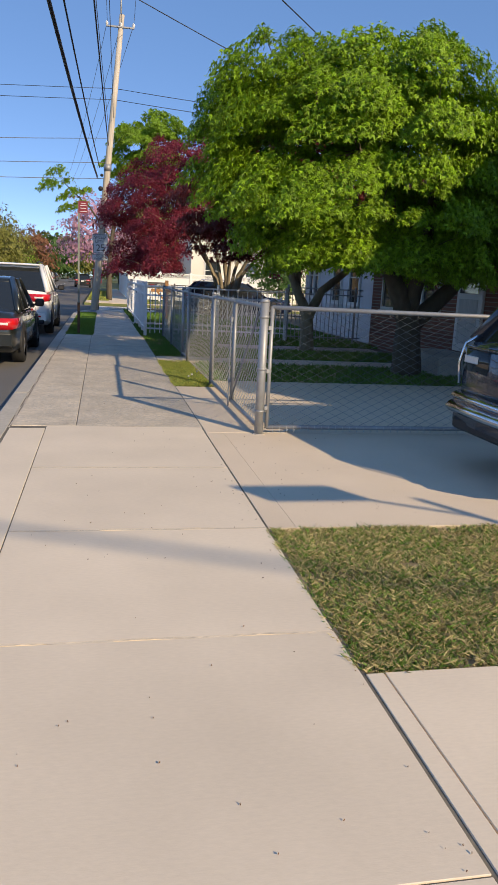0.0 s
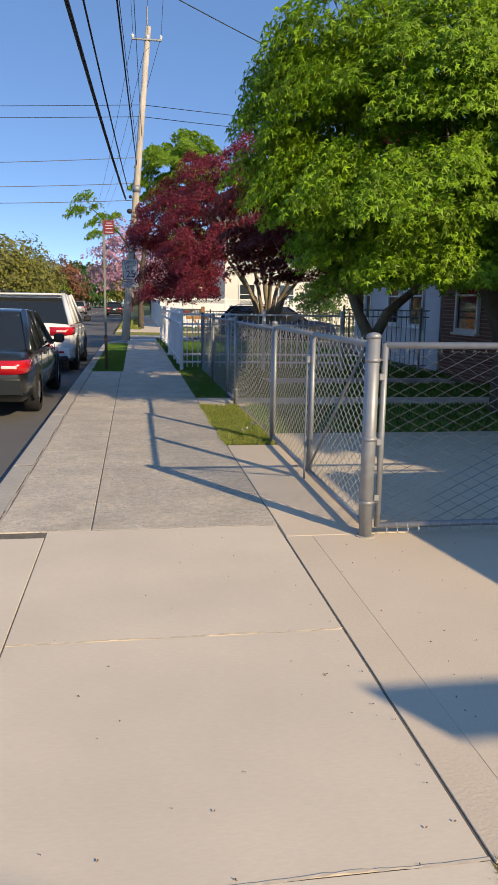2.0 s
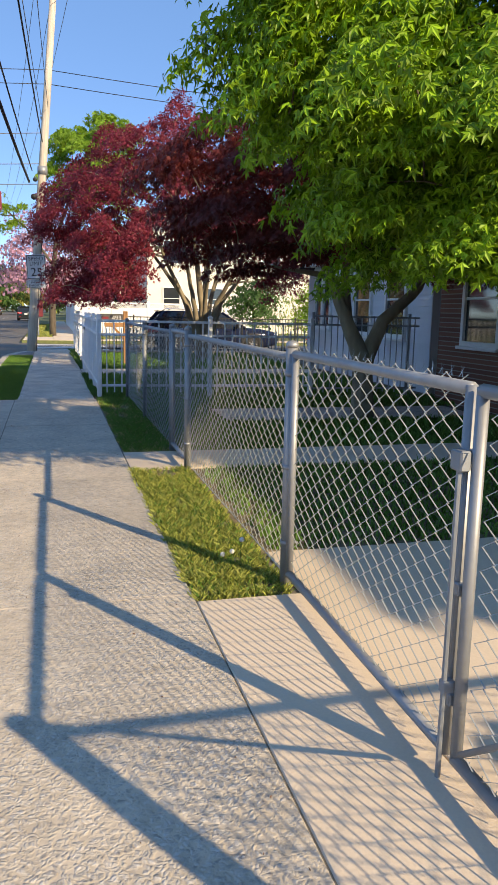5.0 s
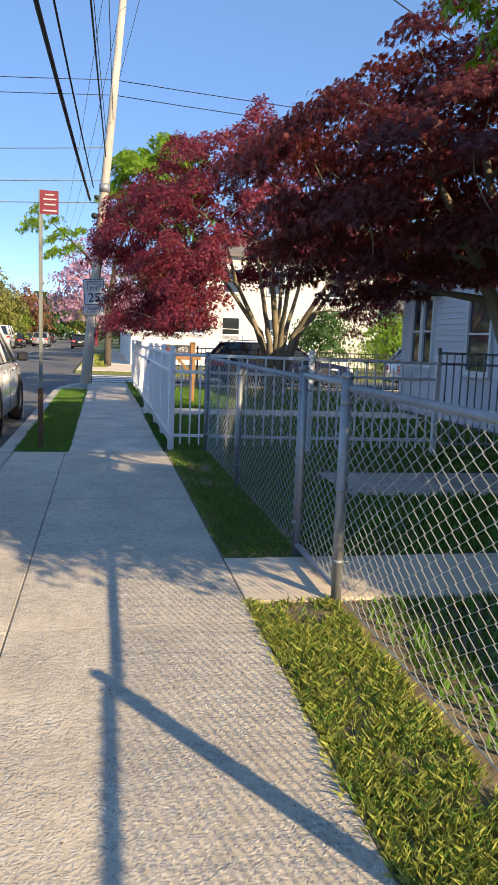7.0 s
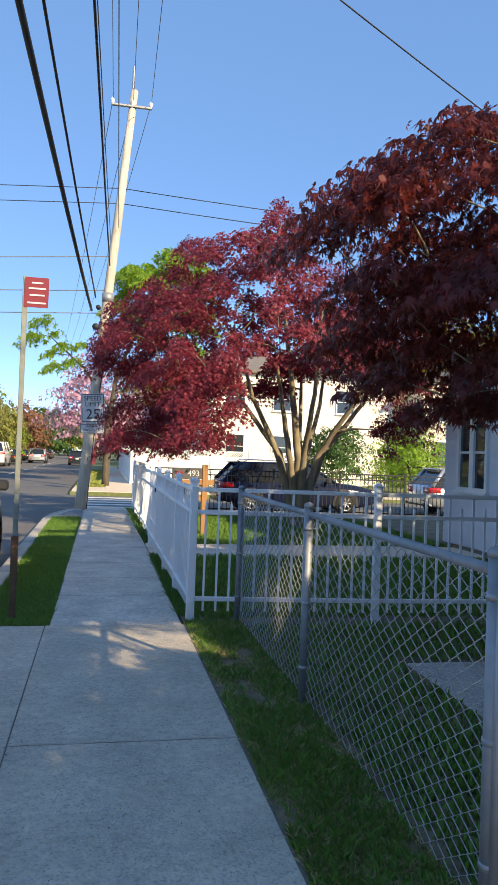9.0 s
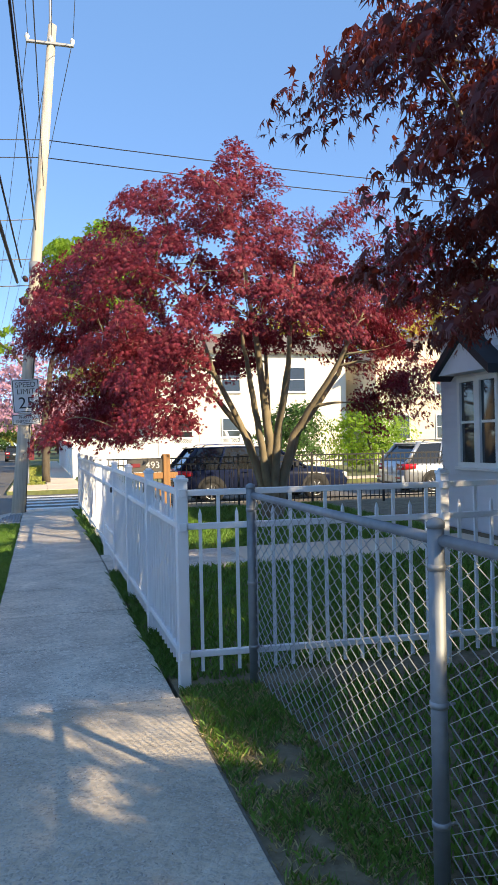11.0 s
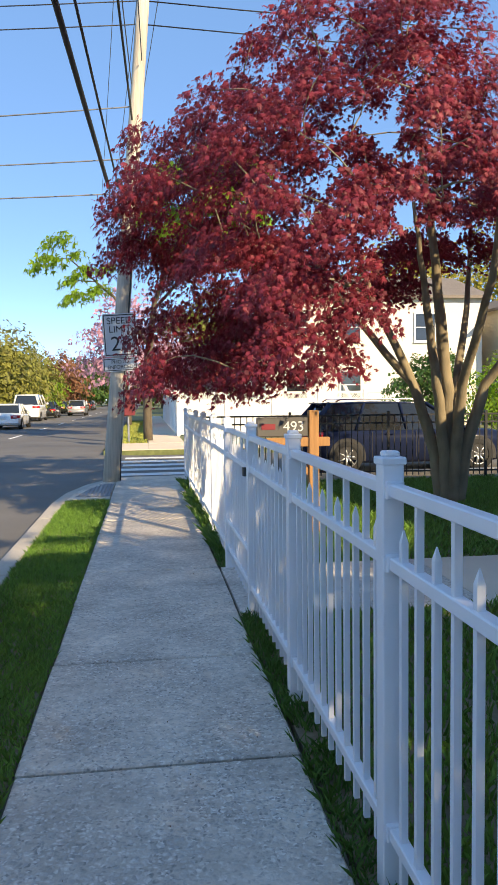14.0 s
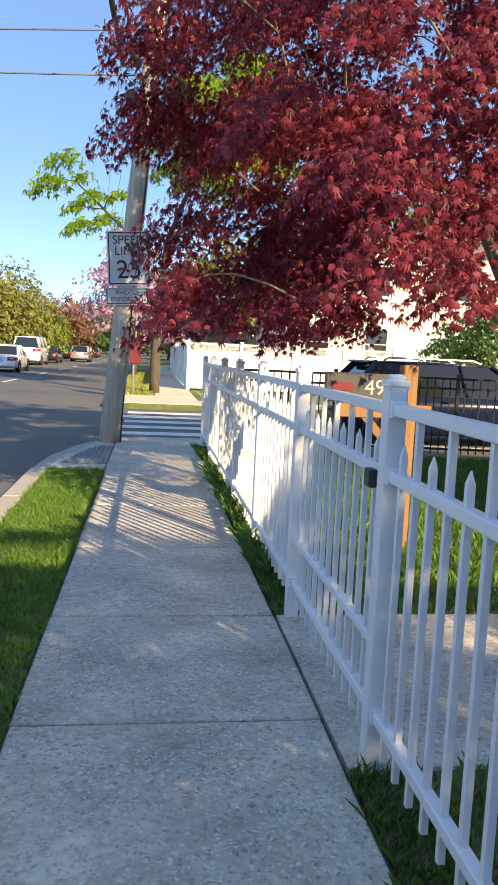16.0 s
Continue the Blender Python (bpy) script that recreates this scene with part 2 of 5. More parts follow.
RUBBER = mat("tyre rubber", (0.018, 0.018, 0.018), 0.85, vary=0.2, scale=20)
RIM = mat("alloy rim", (0.52, 0.53, 0.54), 0.35, 0.8, vary=0.08)
CHROME = mat("chrome", (0.78, 0.79, 0.80), 0.14, 1.0, vary=0.05)
LAMP_RED = mat("red lamp lens", (0.55, 0.012, 0.018), 0.15, vary=0.1, scale=30, coat=0.8)
LAMP_CLEAR = mat("clear lamp lens", (0.75, 0.73, 0.70), 0.12, vary=0.05, coat=0.8)
PLASTIC_BLACK = mat("black plastic", (0.02, 0.02, 0.022), 0.55, vary=0.15)
CABLE = mat("black cable", (0.018, 0.018, 0.02), 0.6, vary=0.15)
CABLE_GREY = mat("grey wire", (0.16, 0.17, 0.19), 0.6, vary=0.1)
SIGN_WHITE = mat("white sign sheet", (0.62, 0.64, 0.66), 0.45, vary=0.05, scale=4, stain=0.06)
SIGN_RED = mat("red sign sheet", (0.23, 0.024, 0.034), 0.45, vary=0.08, scale=5, stain=0.1)
SIGN_BLACK = mat("sign ink", (0.02, 0.02, 0.022), 0.5, vary=0.05)
SIGN_BOARD = mat("charcoal sign board", (0.09, 0.085, 0.08), 0.6, vary=0.1)
SIGN_POST = mat("weathered green grey post", (0.24, 0.255, 0.22), 0.6, 0.2, vary=0.2, scale=14, stain=0.2)
RED_BOX = mat("dark red enamel", (0.15, 0.017, 0.022), 0.5, vary=0.12, scale=6, stain=0.15)
TACTILE = mat("grey tactile paving", (0.22, 0.235, 0.25), 0.7, vary=0.1, scale=20)


# ---- mesh helpers ----
def link(name, bm, material, parent=None, label="", smooth=False):
    me = bpy.data.meshes.new(name)
    bm.normal_update()
    bm.to_mesh(me)
    bm.free()
    me.materials.append(material)
    if smooth:
        me.shade_smooth()
    ob = new(name, me)
    if parent:
        ob.parent = parent
    if label:
        ob["label"] = label
    return ob


def part(name, bm, material, parent, label="", smooth=False):
    return link(name, bm, material, parent, label, smooth)


def raw(name, verts, faces, material, parent=None, label=""):
    me = bpy.data.meshes.new(name)
    me.from_pydata(verts, [], faces)
    me.materials.append(material)
    ob = new(name, me)
    if parent:
        ob.parent = parent
    if label:
        ob["label"] = label
    return ob


def thing(name, label, category, at=(0, 0, 0), group="", rz=0.0):
    ob = new(name)
    ob.empty_display_size = 0.1
    ob.matrix_world = pose(*at, 0, 0, rz)
    return tagged(ob, label, category, group)


def box(lo, hi, bevel=0.0, bm=None):
    bm = bm or bmesh.new()
    g = bmesh.ops.create_cube(bm, size=1.0)["verts"]
    for v in g:
        v.co = Vector((lo[i] + (v.co[i] + 0.5) * (hi[i] - lo[i]) for i in range(3)))
    if bevel:
        es = {e for v in g for e in v.link_edges}
        bmesh.ops.bevel(bm, geom=list(es), offset=bevel, segments=1, affect="EDGES")
    return bm


def tube(points, radii, seg=8, bm=None, cap=True):
    """A tapered tube along points."""
    bm = bm or bmesh.new()
    pts = [Vector(p) for p in points]
    if not hasattr(radii, "__len__"):
        radii = [radii] * len(pts)
    rings, side = [], None
    for i, p in enumerate(pts):
        d = (pts[min(i + 1, len(pts) - 1)] - pts[max(i - 1, 0)]).normalized()
        if side is None:
            side = d.orthogonal().normalized()
        side = (side - d * side.dot(d)).normalized()
        up = d.cross(side)
        rings.append([bm.verts.new(p + (side * math.cos(a) + up * math.sin(a)) * radii[i])
                      for a in (2 * math.pi * k / seg for k in range(seg))])
    for a, b in zip(rings, rings[1:]):
        for k in range(seg):
            bm.faces.new((a[k], a[(k + 1) % seg], b[(k + 1) % seg], b[k]))
    if cap:
        bm.faces.new(rings[0][::-1])
        bm.faces.new(rings[-1])
    return bm


def prism(outline, z0, z1, bm=None):
    """An upright prism on a plan outline."""
    bm = bm or bmesh.new()
    a = [bm.verts.new((x, y, z0)) for x, y in outline]
    b = [bm.verts.new((x, y, z1)) for x, y in outline]
    n = len(a)
    for i in range(n):
        bm.faces.new((a[i], a[(i + 1) % n], b[(i + 1) % n], b[i]))
    bm.faces.new(b)
    bm.faces.new(a[::-1])
    bmesh.ops.recalc_face_normals(bm, faces=bm.faces)
    return bm


def lettering(name, body, size, material, m, parent, label=""):
    """Letters as a flat mesh, a few millimetres thick."""
    cu = bpy.data.curves.new(name, "FONT")
    cu.body, cu.size, cu.align_x, cu.align_y, cu.extrude = body, size, "CENTER", "CENTER", 0.002
    tmp = bpy.data.objects.new(name, cu)
    me = bpy.data.meshes.new_from_object(tmp)
    bpy.data.objects.remove(tmp)
    me.materials.clear()
    me.materials.append(material)
    ob = new(name, me)
    ob.matrix_world = m
    ob.parent = parent
    if label:
        ob["label"] = label
    return ob


# ---- ground, road and pavement ----
def structure(ob, label, category):
    return tagged(ob, label, category, kind="structure")


structure(link("ground", box((-600, -400, -0.40), (600, 900, -0.17)), EARTH), "flat earth reaching to the horizon", "ground")
road = structure(link("road", prism([(1.45, -60), (1.45, 31.4), (1.52, 32.3), (1.75, 33.7), (2.2, 34.7), (2.6, 35.0), (60, 35.0), (60, 41.9),
                                     (2.7, 41.9), (2.0, 42.3), (1.6, 43.1), (1.45, 44.3), (1.45, 420), (-7.4, 420), (-7.4, -60)], -0.17, -0.14), ASPHALT),
                 "worn grey asphalt road with faded patches", "road")
RX = 3.45
earth = structure(link("ground_lot", box((RX + 0.01, -12, -0.16), (40, 34.7, -0.02)), SOIL), "bare earth under the lawns and fences", "ground")
strip = structure(link("ground_strip", prism([(1.60, 21.12), (2.27, 21.12), (2.27, 31.6), (1.62, 31.6)], -0.16, -0.015), SOIL), "earth of the grass strip beside the curb", "ground")
far_lot = structure(link("ground_far_lot", box((1.6, 42.3, -0.165), (80, 160, -0.02)), EARTH), "far block across the side street", "ground")
opp_lot = structure(link("ground_opposite", box((-90, -60, -0.165), (-7.6, 420, -0.02)), EARTH), "verge along the other side of the road", "ground")

pavement = thing("pavement", "pale concrete sidewalk of jointed slabs", "pavement")
pavement["kind"] = "structure"
bed = part("joint_bed", box((1.50, -12, -0.15), (3.46, 21.1, -0.005)), JOINT, pavement, "dark joints between the slabs")
part("joint_bed", box((2.27, 21.1, -0.15), (3.445, 34.7, -0.035)), JOINT, pavement)


def slab(x0, y0, x1, y1, material, parent=pavement, z=0.0, gap=0.0035, thick=0.10, name="slab", level=False):
    """One slab with a tooled edge, set a few millimetres unevenly."""
    g = gap
    z += 0.0 if level else random.uniform(-0.001, 0.001) if material is CONCRETE_NEW else random.uniform(-0.003, 0.003)
    bm = box((x0 + g, y0 + g, z - thick), (x1 - g, y1 - g, z), min(0.007, g + 0.001) if material is not CONCRETE_NEW else 0.002)
    return part(name, bm, material, parent)


ycuts = [-12, -9, -6, -4.6, -3.3, -2.0, -0.7, 0.6, 1.9, 3.1, 4.4, 5.71, 7.03, 8.44, 10.02]
for a, b in zip(ycuts, ycuts[1:]):
    slab(1.98, a, RX - 0.008, b, CONCRETE_NEW)
for a, b in ((-12, -4), (-4, 0.6), (0.6, 5.71), (5.71, 9.9)):
    slab(1.66, a, 1.98, b, CONCRETE_NEW)
old = [10.02, 12.88, 15.57, 18.46, 21.1]
for a, b in zip(old, old[1:]):
    slab(2.25, a, RX, b, CONCRETE_OLD)
for a, b in ((10.02, 12.6), (12.6, 15.55), (15.55, 18.45), (18.45, 21.1)):
    slab(1.66, a, 2.25, b, CONCRETE_OLD)
grey = [21.1, 22.42, 23.55, 24.76, 25.86, 26.96, 28.3, 29.7, 31.3]
for i, (a, b) in enumerate(zip(grey, grey[1:])):
    slab(2.28, a, 3.435, b, CONCRETE_GREY, gap=0.008 + 0.005 * (i % 2))
slab(2.28, 31.3, 3.60, 32.8, CONCRETE_GREY)
slab(2.28, 32.8, 3.60, 34.7, CONCRETE_GREY)
corner = [(1.64, 31.62), (2.27, 31.62), (2.27, 34.6), (2.2, 34.45), (1.93, 33.7), (1.72, 32.7)]
part("slab", prism(corner, -0.12, -0.004), CONCRETE_GREY, pavement)
# pale filler in some joints, a little proud
for y0, xa, xb in ((10.02, 2.0, 3.44), (5.71, 1.99, 3.44), (7.03, 1.99, 3.44), (8.44, 1.99, 3.44), (12.88, 2.26, 3.44), (15.57, 2.26, 3.44), (18.46, 2.26, 3.44)):
    bm = bmesh.new()
    rows = []
    for i, x in enumerate(np.linspace(xa, xb, 60)):
        w, d = random.uniform(0.0015, 0.0055) * (1.7 if y0 > 12 else 1.0), 0.004 * math.sin(i * 0.31 + y0) + random.uniform(-0.0012, 0.0012)
        rows.append((bm.verts.new((x, y0 + d - w, 0.001)), bm.verts.new((x, y0 + d + w, 0.0035))))
    for p, q in zip(rows, rows[1:]):
        bm.faces.new((p[0], q[0], q[1], p[1]))
    part("joint_filler", bm, SEALANT, pavement, "pale crumbling joint filler")
for x0, ya, yb in ((2.25, 9.9, 20.9), (1.655, 9.9, 20.9)):
    bm = bmesh.new()
    ys = np.linspace(ya, yb, 90)
    for i in range(89):
        w0, w1 = random.uniform(0.003, 0.011), random.uniform(0.003, 0.011)
        d0 = 0.006 * math.sin(i * 0.7)
        bm.faces.new([bm.verts.new((x0 + d0 - w0, ys[i], 0.004)), bm.verts.new((x0 + d0 + w0, ys[i], 0.004)),
                      bm.verts.new((x0 + d0 + w1, ys[i + 1], 0.004)), bm.verts.new((x0 + d0 - w1, ys[i + 1], 0.004))])
    if x0 < 2:
        part("joint_filler", bm, SEALANT, pavement, "pale crumbling joint filler")
    else:
        bm.free()

# curb stones along the road
curb = thing("curb", "worn concrete curb stones along the road", "curb")
curb["kind"] = "structure"
y = -12.0
while y < 31.5:
    y1 = min(y + 3.0, 31.6)
    part("curb_stone", box((1.46, y + 0.004, -0.30), (1.652, y1 - 0.004, 0.0), 0.02), CURB, curb)
    y = y1
arc = [(1.465, 31.6), (1.64, 31.6), (1.72, 32.7), (1.93, 33.7), (2.2, 34.45), (2.27, 34.6), (2.27, 34.78), (3.6, 34.78), (3.6, 35.0), (2.6, 35.0), (2.15, 34.72), (1.77, 33.8), (1.54, 32.7)]
part("curb_stone", prism(arc, -0.3, -0.02), CURB, curb)
part("curb_stone", box((3.6, 34.78, -0.3), (40, 34.98, -0.02), 0.02), CURB, curb)

# tactile ramp with raised domes
tact = thing("tactile_paving", "grey tactile paving with raised domes at the crossing", "paving", (2.0, 32.85, -0.004))
part("plate", prism([(-0.25, -0.85), (0.26, -0.85), (0.26, 0.75), (0.1, 0.75), (-0.1, 0.1)], 0.002, 0.012), TACTILE, tact)
bm = bmesh.new()
for i in range(8):
    for j in range(24):
        px, py = -0.2 + i * 0.06, -0.8 + j * 0.064
        if px > -0.25 + max(0, (py + 0.85)) * 0.17:
            bmesh.ops.create_cone(bm, cap_ends=True, segments=6, radius1=0.014, radius2=0.009, depth=0.008, matrix=Matrix.Translation((px, py, 0.015)))
part("domes", bm, TACTILE, tact)["kind"] = "stuff"

# crossing stripes on the side street
for i in range(6):
    y0 = 35.25 + i * 1.1
    s = link("crosswalk_stripe", box((2.15 + 0.1 * (i % 2), y0, -0.139), (4.9, y0 + 0.46, -0.134)), ROAD_PAINT)
    tagged(s, "white painted crosswalk stripe on asphalt", "road marking", "crosswalk stripes", "structure")
s = link("lane_line", box((-2.95, 44, -0.139), (-2.83, 47, -0.134)), ROAD_PAINT)
tagged(s, "faded white lane dash on asphalt", "road marking", "lane dashes", "structure")
for k in range(1, 9):
    c = copy_thing(s, pose(0, 9.0 * k, 0))

# driveway, walkways and lot surfaces
drive = thing("driveway", "tan concrete driveway with dark joints", "driveway")
drive["kind"] = "structure"
part("joint_bed", box((RX + 0.01, 7.03, -0.1), (9.5, 13.45, -0.016)), JOINT, drive)
slab(RX, 7.02, 3.62, 9.78, CONCRETE_DRIVE, drive, gap=0.0004, level=True)
slab(3.62, 7.02, 6.2, 9.78, CONCRETE_DRIVE, drive, gap=0.0004, level=True)
slab(6.2, 7.02, 9.5, 9.78, CONCRETE_DRIVE, drive)
slab(RX, 9.78, 3.99, 12.80, CONCRETE_DRIVE, drive)
slab(3.99, 9.78, 6.9, 13.45, CONCRETE_DRIVE, drive)
slab(6.9, 9.78, 9.5, 13.45, CONCRETE_DRIVE, drive)
path1 = thing("walkway", "tan concrete walkway slab beside the grass", "walkway")
path1["kind"] = "structure"
slab(RX, -3.0, 3.53, 5.37, CONCRETE_NEW, path1, gap=0.005)
slab(3.53, -3.0, 9.0, 5.37, CONCRETE_NEW, path1, gap=0.0015)
slab(RX, 15.88, 5.4, 16.68, CONCRETE_DRIVE, path1)
slab(5.4, 15.88, 8.4, 16.68, CONCRETE_DRIVE, path1)
slab(5.0, 18.6, 8.7, 19.8, CONCRETE_GREY, path1, z=-0.004)
slab(3.44, 25.52, 5.2, 26.98, CONCRETE_GREY, path1)
slab(5.2, 25.52, 9.0, 26.98, CONCRETE_DRIVE, path1)
far_walk = thing("pavement_far", "tan concrete sidewalk across the side street", "pavement")
far_walk["kind"] = "structure"
for k in range(14):
    slab(2.9, 42.4 + k * 3, 4.1, 45.4 + k * 3, CONCRETE_DRIVE, far_walk)
slab(1.65, 42.4, 2.9, 45.8, CONCRETE_DRIVE, far_walk)
slab(4.1, 42.4, 20.0, 44.0, CONCRETE_DRIVE, far_walk)


# ---- grass ----
def grass(name, regions, per_m2, height, material, label, lean=0.5, width=0.0045, z0=-0.02, clump=0.0):
    """Many single blades over plan rectangles."""
    vs, fs = [], []
    rng = np.random.default_rng(len(name) * 7 + int(per_m2))
    for x0, y0, x1, y1 in regions:
        n = int((x1 - x0) * (y1 - y0) * per_m2)
        xs, ys = rng.uniform(x0, x1, n), rng.uniform(y0, y1, n)
        for x, y in zip(xs, ys):
            d = noise.noise((x * 2.3, y * 2.3, 3.1)) * 0.5 + noise.noise((x * 8, y * 8, 1.0)) * 0.35
            if clump and d < clump - 0.5 + rng.uniform(-0.15, 0.15):
                continue
            h = height * rng.uniform(0.45, 1.25) * (1 + 0.5 * d)
            a, b = rng.uniform(0, 6.283), rng.uniform(0, 6.283)
            w = width * rng.uniform(0.7, 1.4)
            lx, ly = math.cos(b) * h * lean * rng.uniform(0.2, 1.5), math.sin(b) * h * lean * rng.uniform(0.2, 1.5)
            cx, cy = math.cos(a) * w, math.sin(a) * w
            i = len(vs)
            vs += [(x - cx, y - cy, z0), (x + cx, y + cy, z0), (x + lx * 0.4 + cx * 0.7, y + ly * 0.4 + cy * 0.7, z0 + h * 0.62), (x + lx, y + ly, z0 + h)]
            fs += [(i, i + 1, i + 2), (i, i + 2, i + 3)]
    return tagged(raw(name, vs, fs, material), label, "grass", kind="stuff")


grass("grass_patch", [(3.44, 5.39, 7.6, 7.02)], 9500, 0.030, GRASS, "short mown green grass patch beside the driveway", 1.0, 0.0028, clump=0.27)
grass("grass_patch", [(3.44, 5.39, 7.6, 7.02)], 13500, 0.029, GRASS_DRY, "dry straw coloured blades among the grass", 1.4, 0.0027, clump=0.22)
# the sunny strip takes the sun-tinted blades, the one under the trees plain GRASS
grass("grass_strip", [(3.44, 12.81, 3.95, 15.88)], 10500, 0.045, GRASS_SUNLIT, "grass strip along the fence, tinted yellow for sunlight", 0.9, 0.0032, clump=0.36)
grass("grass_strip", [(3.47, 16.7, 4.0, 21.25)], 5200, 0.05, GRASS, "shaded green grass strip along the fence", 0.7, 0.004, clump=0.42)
grass("grass_strip", [(3.46, 12.83, 3.95, 15.86)], 2600, 0.045, GRASS, "green blades among the sun-tinted grass strip", 0.8, 0.003, clump=0.3)
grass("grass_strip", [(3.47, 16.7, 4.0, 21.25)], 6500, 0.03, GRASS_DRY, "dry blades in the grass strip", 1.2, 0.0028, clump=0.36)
grass("grass_verge", [(1.66, 21.12, 2.28, 31.6)], 6500, 0.045, GRASS, "short green grass verge beside the curb", 0.7, 0.0042, clump=0.06)
grass("fence_grass", [(3.42, 21.5, 3.60, 25.5), (3.45, 27.0, 3.66, 33.5)], 4200, 0.07, WEED, "long grass growing under the white fence", 0.7, 0.0035, clump=0.3)
grass("lawn", [(3.6, 21.4, 9.0, 25.5), (3.6, 27.0, 9.0, 33.2)], 1500, 0.07, GRASS, "green lawn behind the white fence", 0.6, 0.008)
grass("lawn", [(4.05, 13.5, 10.5, 15.84), (8.5, 15.84, 10.5, 16.72), (4.05, 16.72, 10.5, 18.5)], 900, 0.06, GRASS, "shaded lawn behind the chain link fence", 0.6, 0.009)
grass("lawn", [(4.05, 16.72, 9.2, 18.55), (4.05, 18.55, 4.95, 19.85), (4.05, 19.85, 9.2, 21.1)], 900, 0.07, GRASS, "shaded lawn under the dark maple", 0.6, 0.009)
grass("far_grass", [(1.7, 45.5, 2.85, 70), (4.3, 43.4, 5.2, 48)], 350, 0.09, GRASS_SUNLIT, "sunlit grass verge across the side street", 0.6, 0.02)
grass("far_grass", [(-12, 30, -7.7, 110)], 60, 0.12, GRASS, "grass verge on the far side of the road", 0.6, 0.04)


# ---- chain-link fence ----
def chain_mesh(length, height, z0, pitch=0.029, rise=0.036, r=0.0021):
    """Woven wire diamonds in the local x-z plane, from x = 0 to length."""
    vs, fs = [], []
    n = int(length / (2 * pitch))
    rows = int(height / rise)
    for i in range(n):
        cx = pitch * (2 * i + 1)
        prev = None
        for j in range(rows + 1):
            s = 1 if (i + j) % 2 else -1
            px, pz, py = cx + s * pitch * 1.03, z0 + j * rise, 0.003 * s
            k = len(vs)
            vs += [(px - r, py + r, pz), (px + r, py + r, pz), (px, py - r * 1.3, pz)]
            if prev is not None:
                for q in range(3):
                    fs.append((prev + q, prev + (q + 1) % 3, k + (q + 1) % 3, k + q))
            prev = k
        # twisted barb on top
        k = len(vs)
        vs += [(cx - 0.012, 0.004, z0 + rows * rise - 0.01), (cx - 0.008, 0.004, z0 + rows * rise - 0.01), (cx + 0.012, -0.004, z0 + rows * rise + 0.028),
               (cx + 0.012, 0.004, z0 + rows * rise - 0.01), (cx + 0.008, 0.004, z0 + rows * rise - 0.01), (cx - 0.012, -0.004, z0 + rows * rise + 0.026)]
        fs += [(k, k + 1, k + 2), (k + 3, k + 4, k + 5)]
    return vs, fs


def pipe_post(parent, x, y, h, r, name="post", material=GALV, label=""):
    bm = tube([(x, y, -0.05), (x, y, h)], r, 14)
    tube([(x, y, h - 0.01), (x, y, h + 0.008), (x, y, h + 0.020), (x, y, h + 0.026)], [r * 1.10, r * 1.10, r * 0.75, r * 0.15], 14, bm)
    p = part(name, bm, material, parent, label, True)
    for z in (0.22, 0.62, h - 0.14):
        b2 = tube([(x, y, z - 0.011), (x, y, z + 0.011)], r * 1.13, 14)
        tube([(x + r, y - r * 0.4, z), (x + r * 1.9, y - r * 0.4, z)], 0.006, 6, b2)
        part("tension_band", b2, GALV, p, "", True)
    return p


def chain_panel(parent, x, y, length, rz, h=1.17, top=True, bottom=False, material=GALV_WIRE, rail=GALV_DULL):
    vs, fs = chain_mesh(length, h - 0.03, 0.04)
    m = pose(x, y, 0, 0, 0, rz)
    ob = raw("wire_mesh", vs, fs, material, parent)
    ob.matrix_local = m
    if top:
        o = part("top_rail", tube([(0, -0.012, h), (length, -0.012, h)], 0.021, 10), rail, parent, "", True)
        o.matrix_local = m
    if bottom:
        o = part("bottom_rail", tube([(0, -0.012, 0.07), (length, -0.012, 0.07)], 0.021, 10), rail, parent, "", True)
        o.matrix_local = m


FX = 3.95
fence = thing("chain_link_fence", "galvanised chain link fence with pipe posts along the sidewalk", "fence", (FX, 12.95, 0))
chain_panel(fence, 0, 0.05, 2.83, 90)
chain_panel(fence, 0, 3.80, 2.2, 90, rail=GALV_DULL)
chain_panel(fence, 0, 6.05, 2.2, 90)
pipe_post(fence, 0, 0, 1.23, 0.030)
pipe_post(fence, 0, 2.90, 1.23, 0.030)
pipe_post(fence, 0, 3.78, 1.23, 0.030, material=GALV_DULL)
pipe_post(fence, 0, 6.02, 1.22, 0.028, material=GALV_DULL)
pipe_post(fence, 0, 8.28, 1.22, 0.028, material=GALV_DULL)
part("bottom_wire", tube([(0.0, 0.06, 0.045), (0.0, 2.8, 0.045)], 0.003, 6), GALV_WIRE, fence)


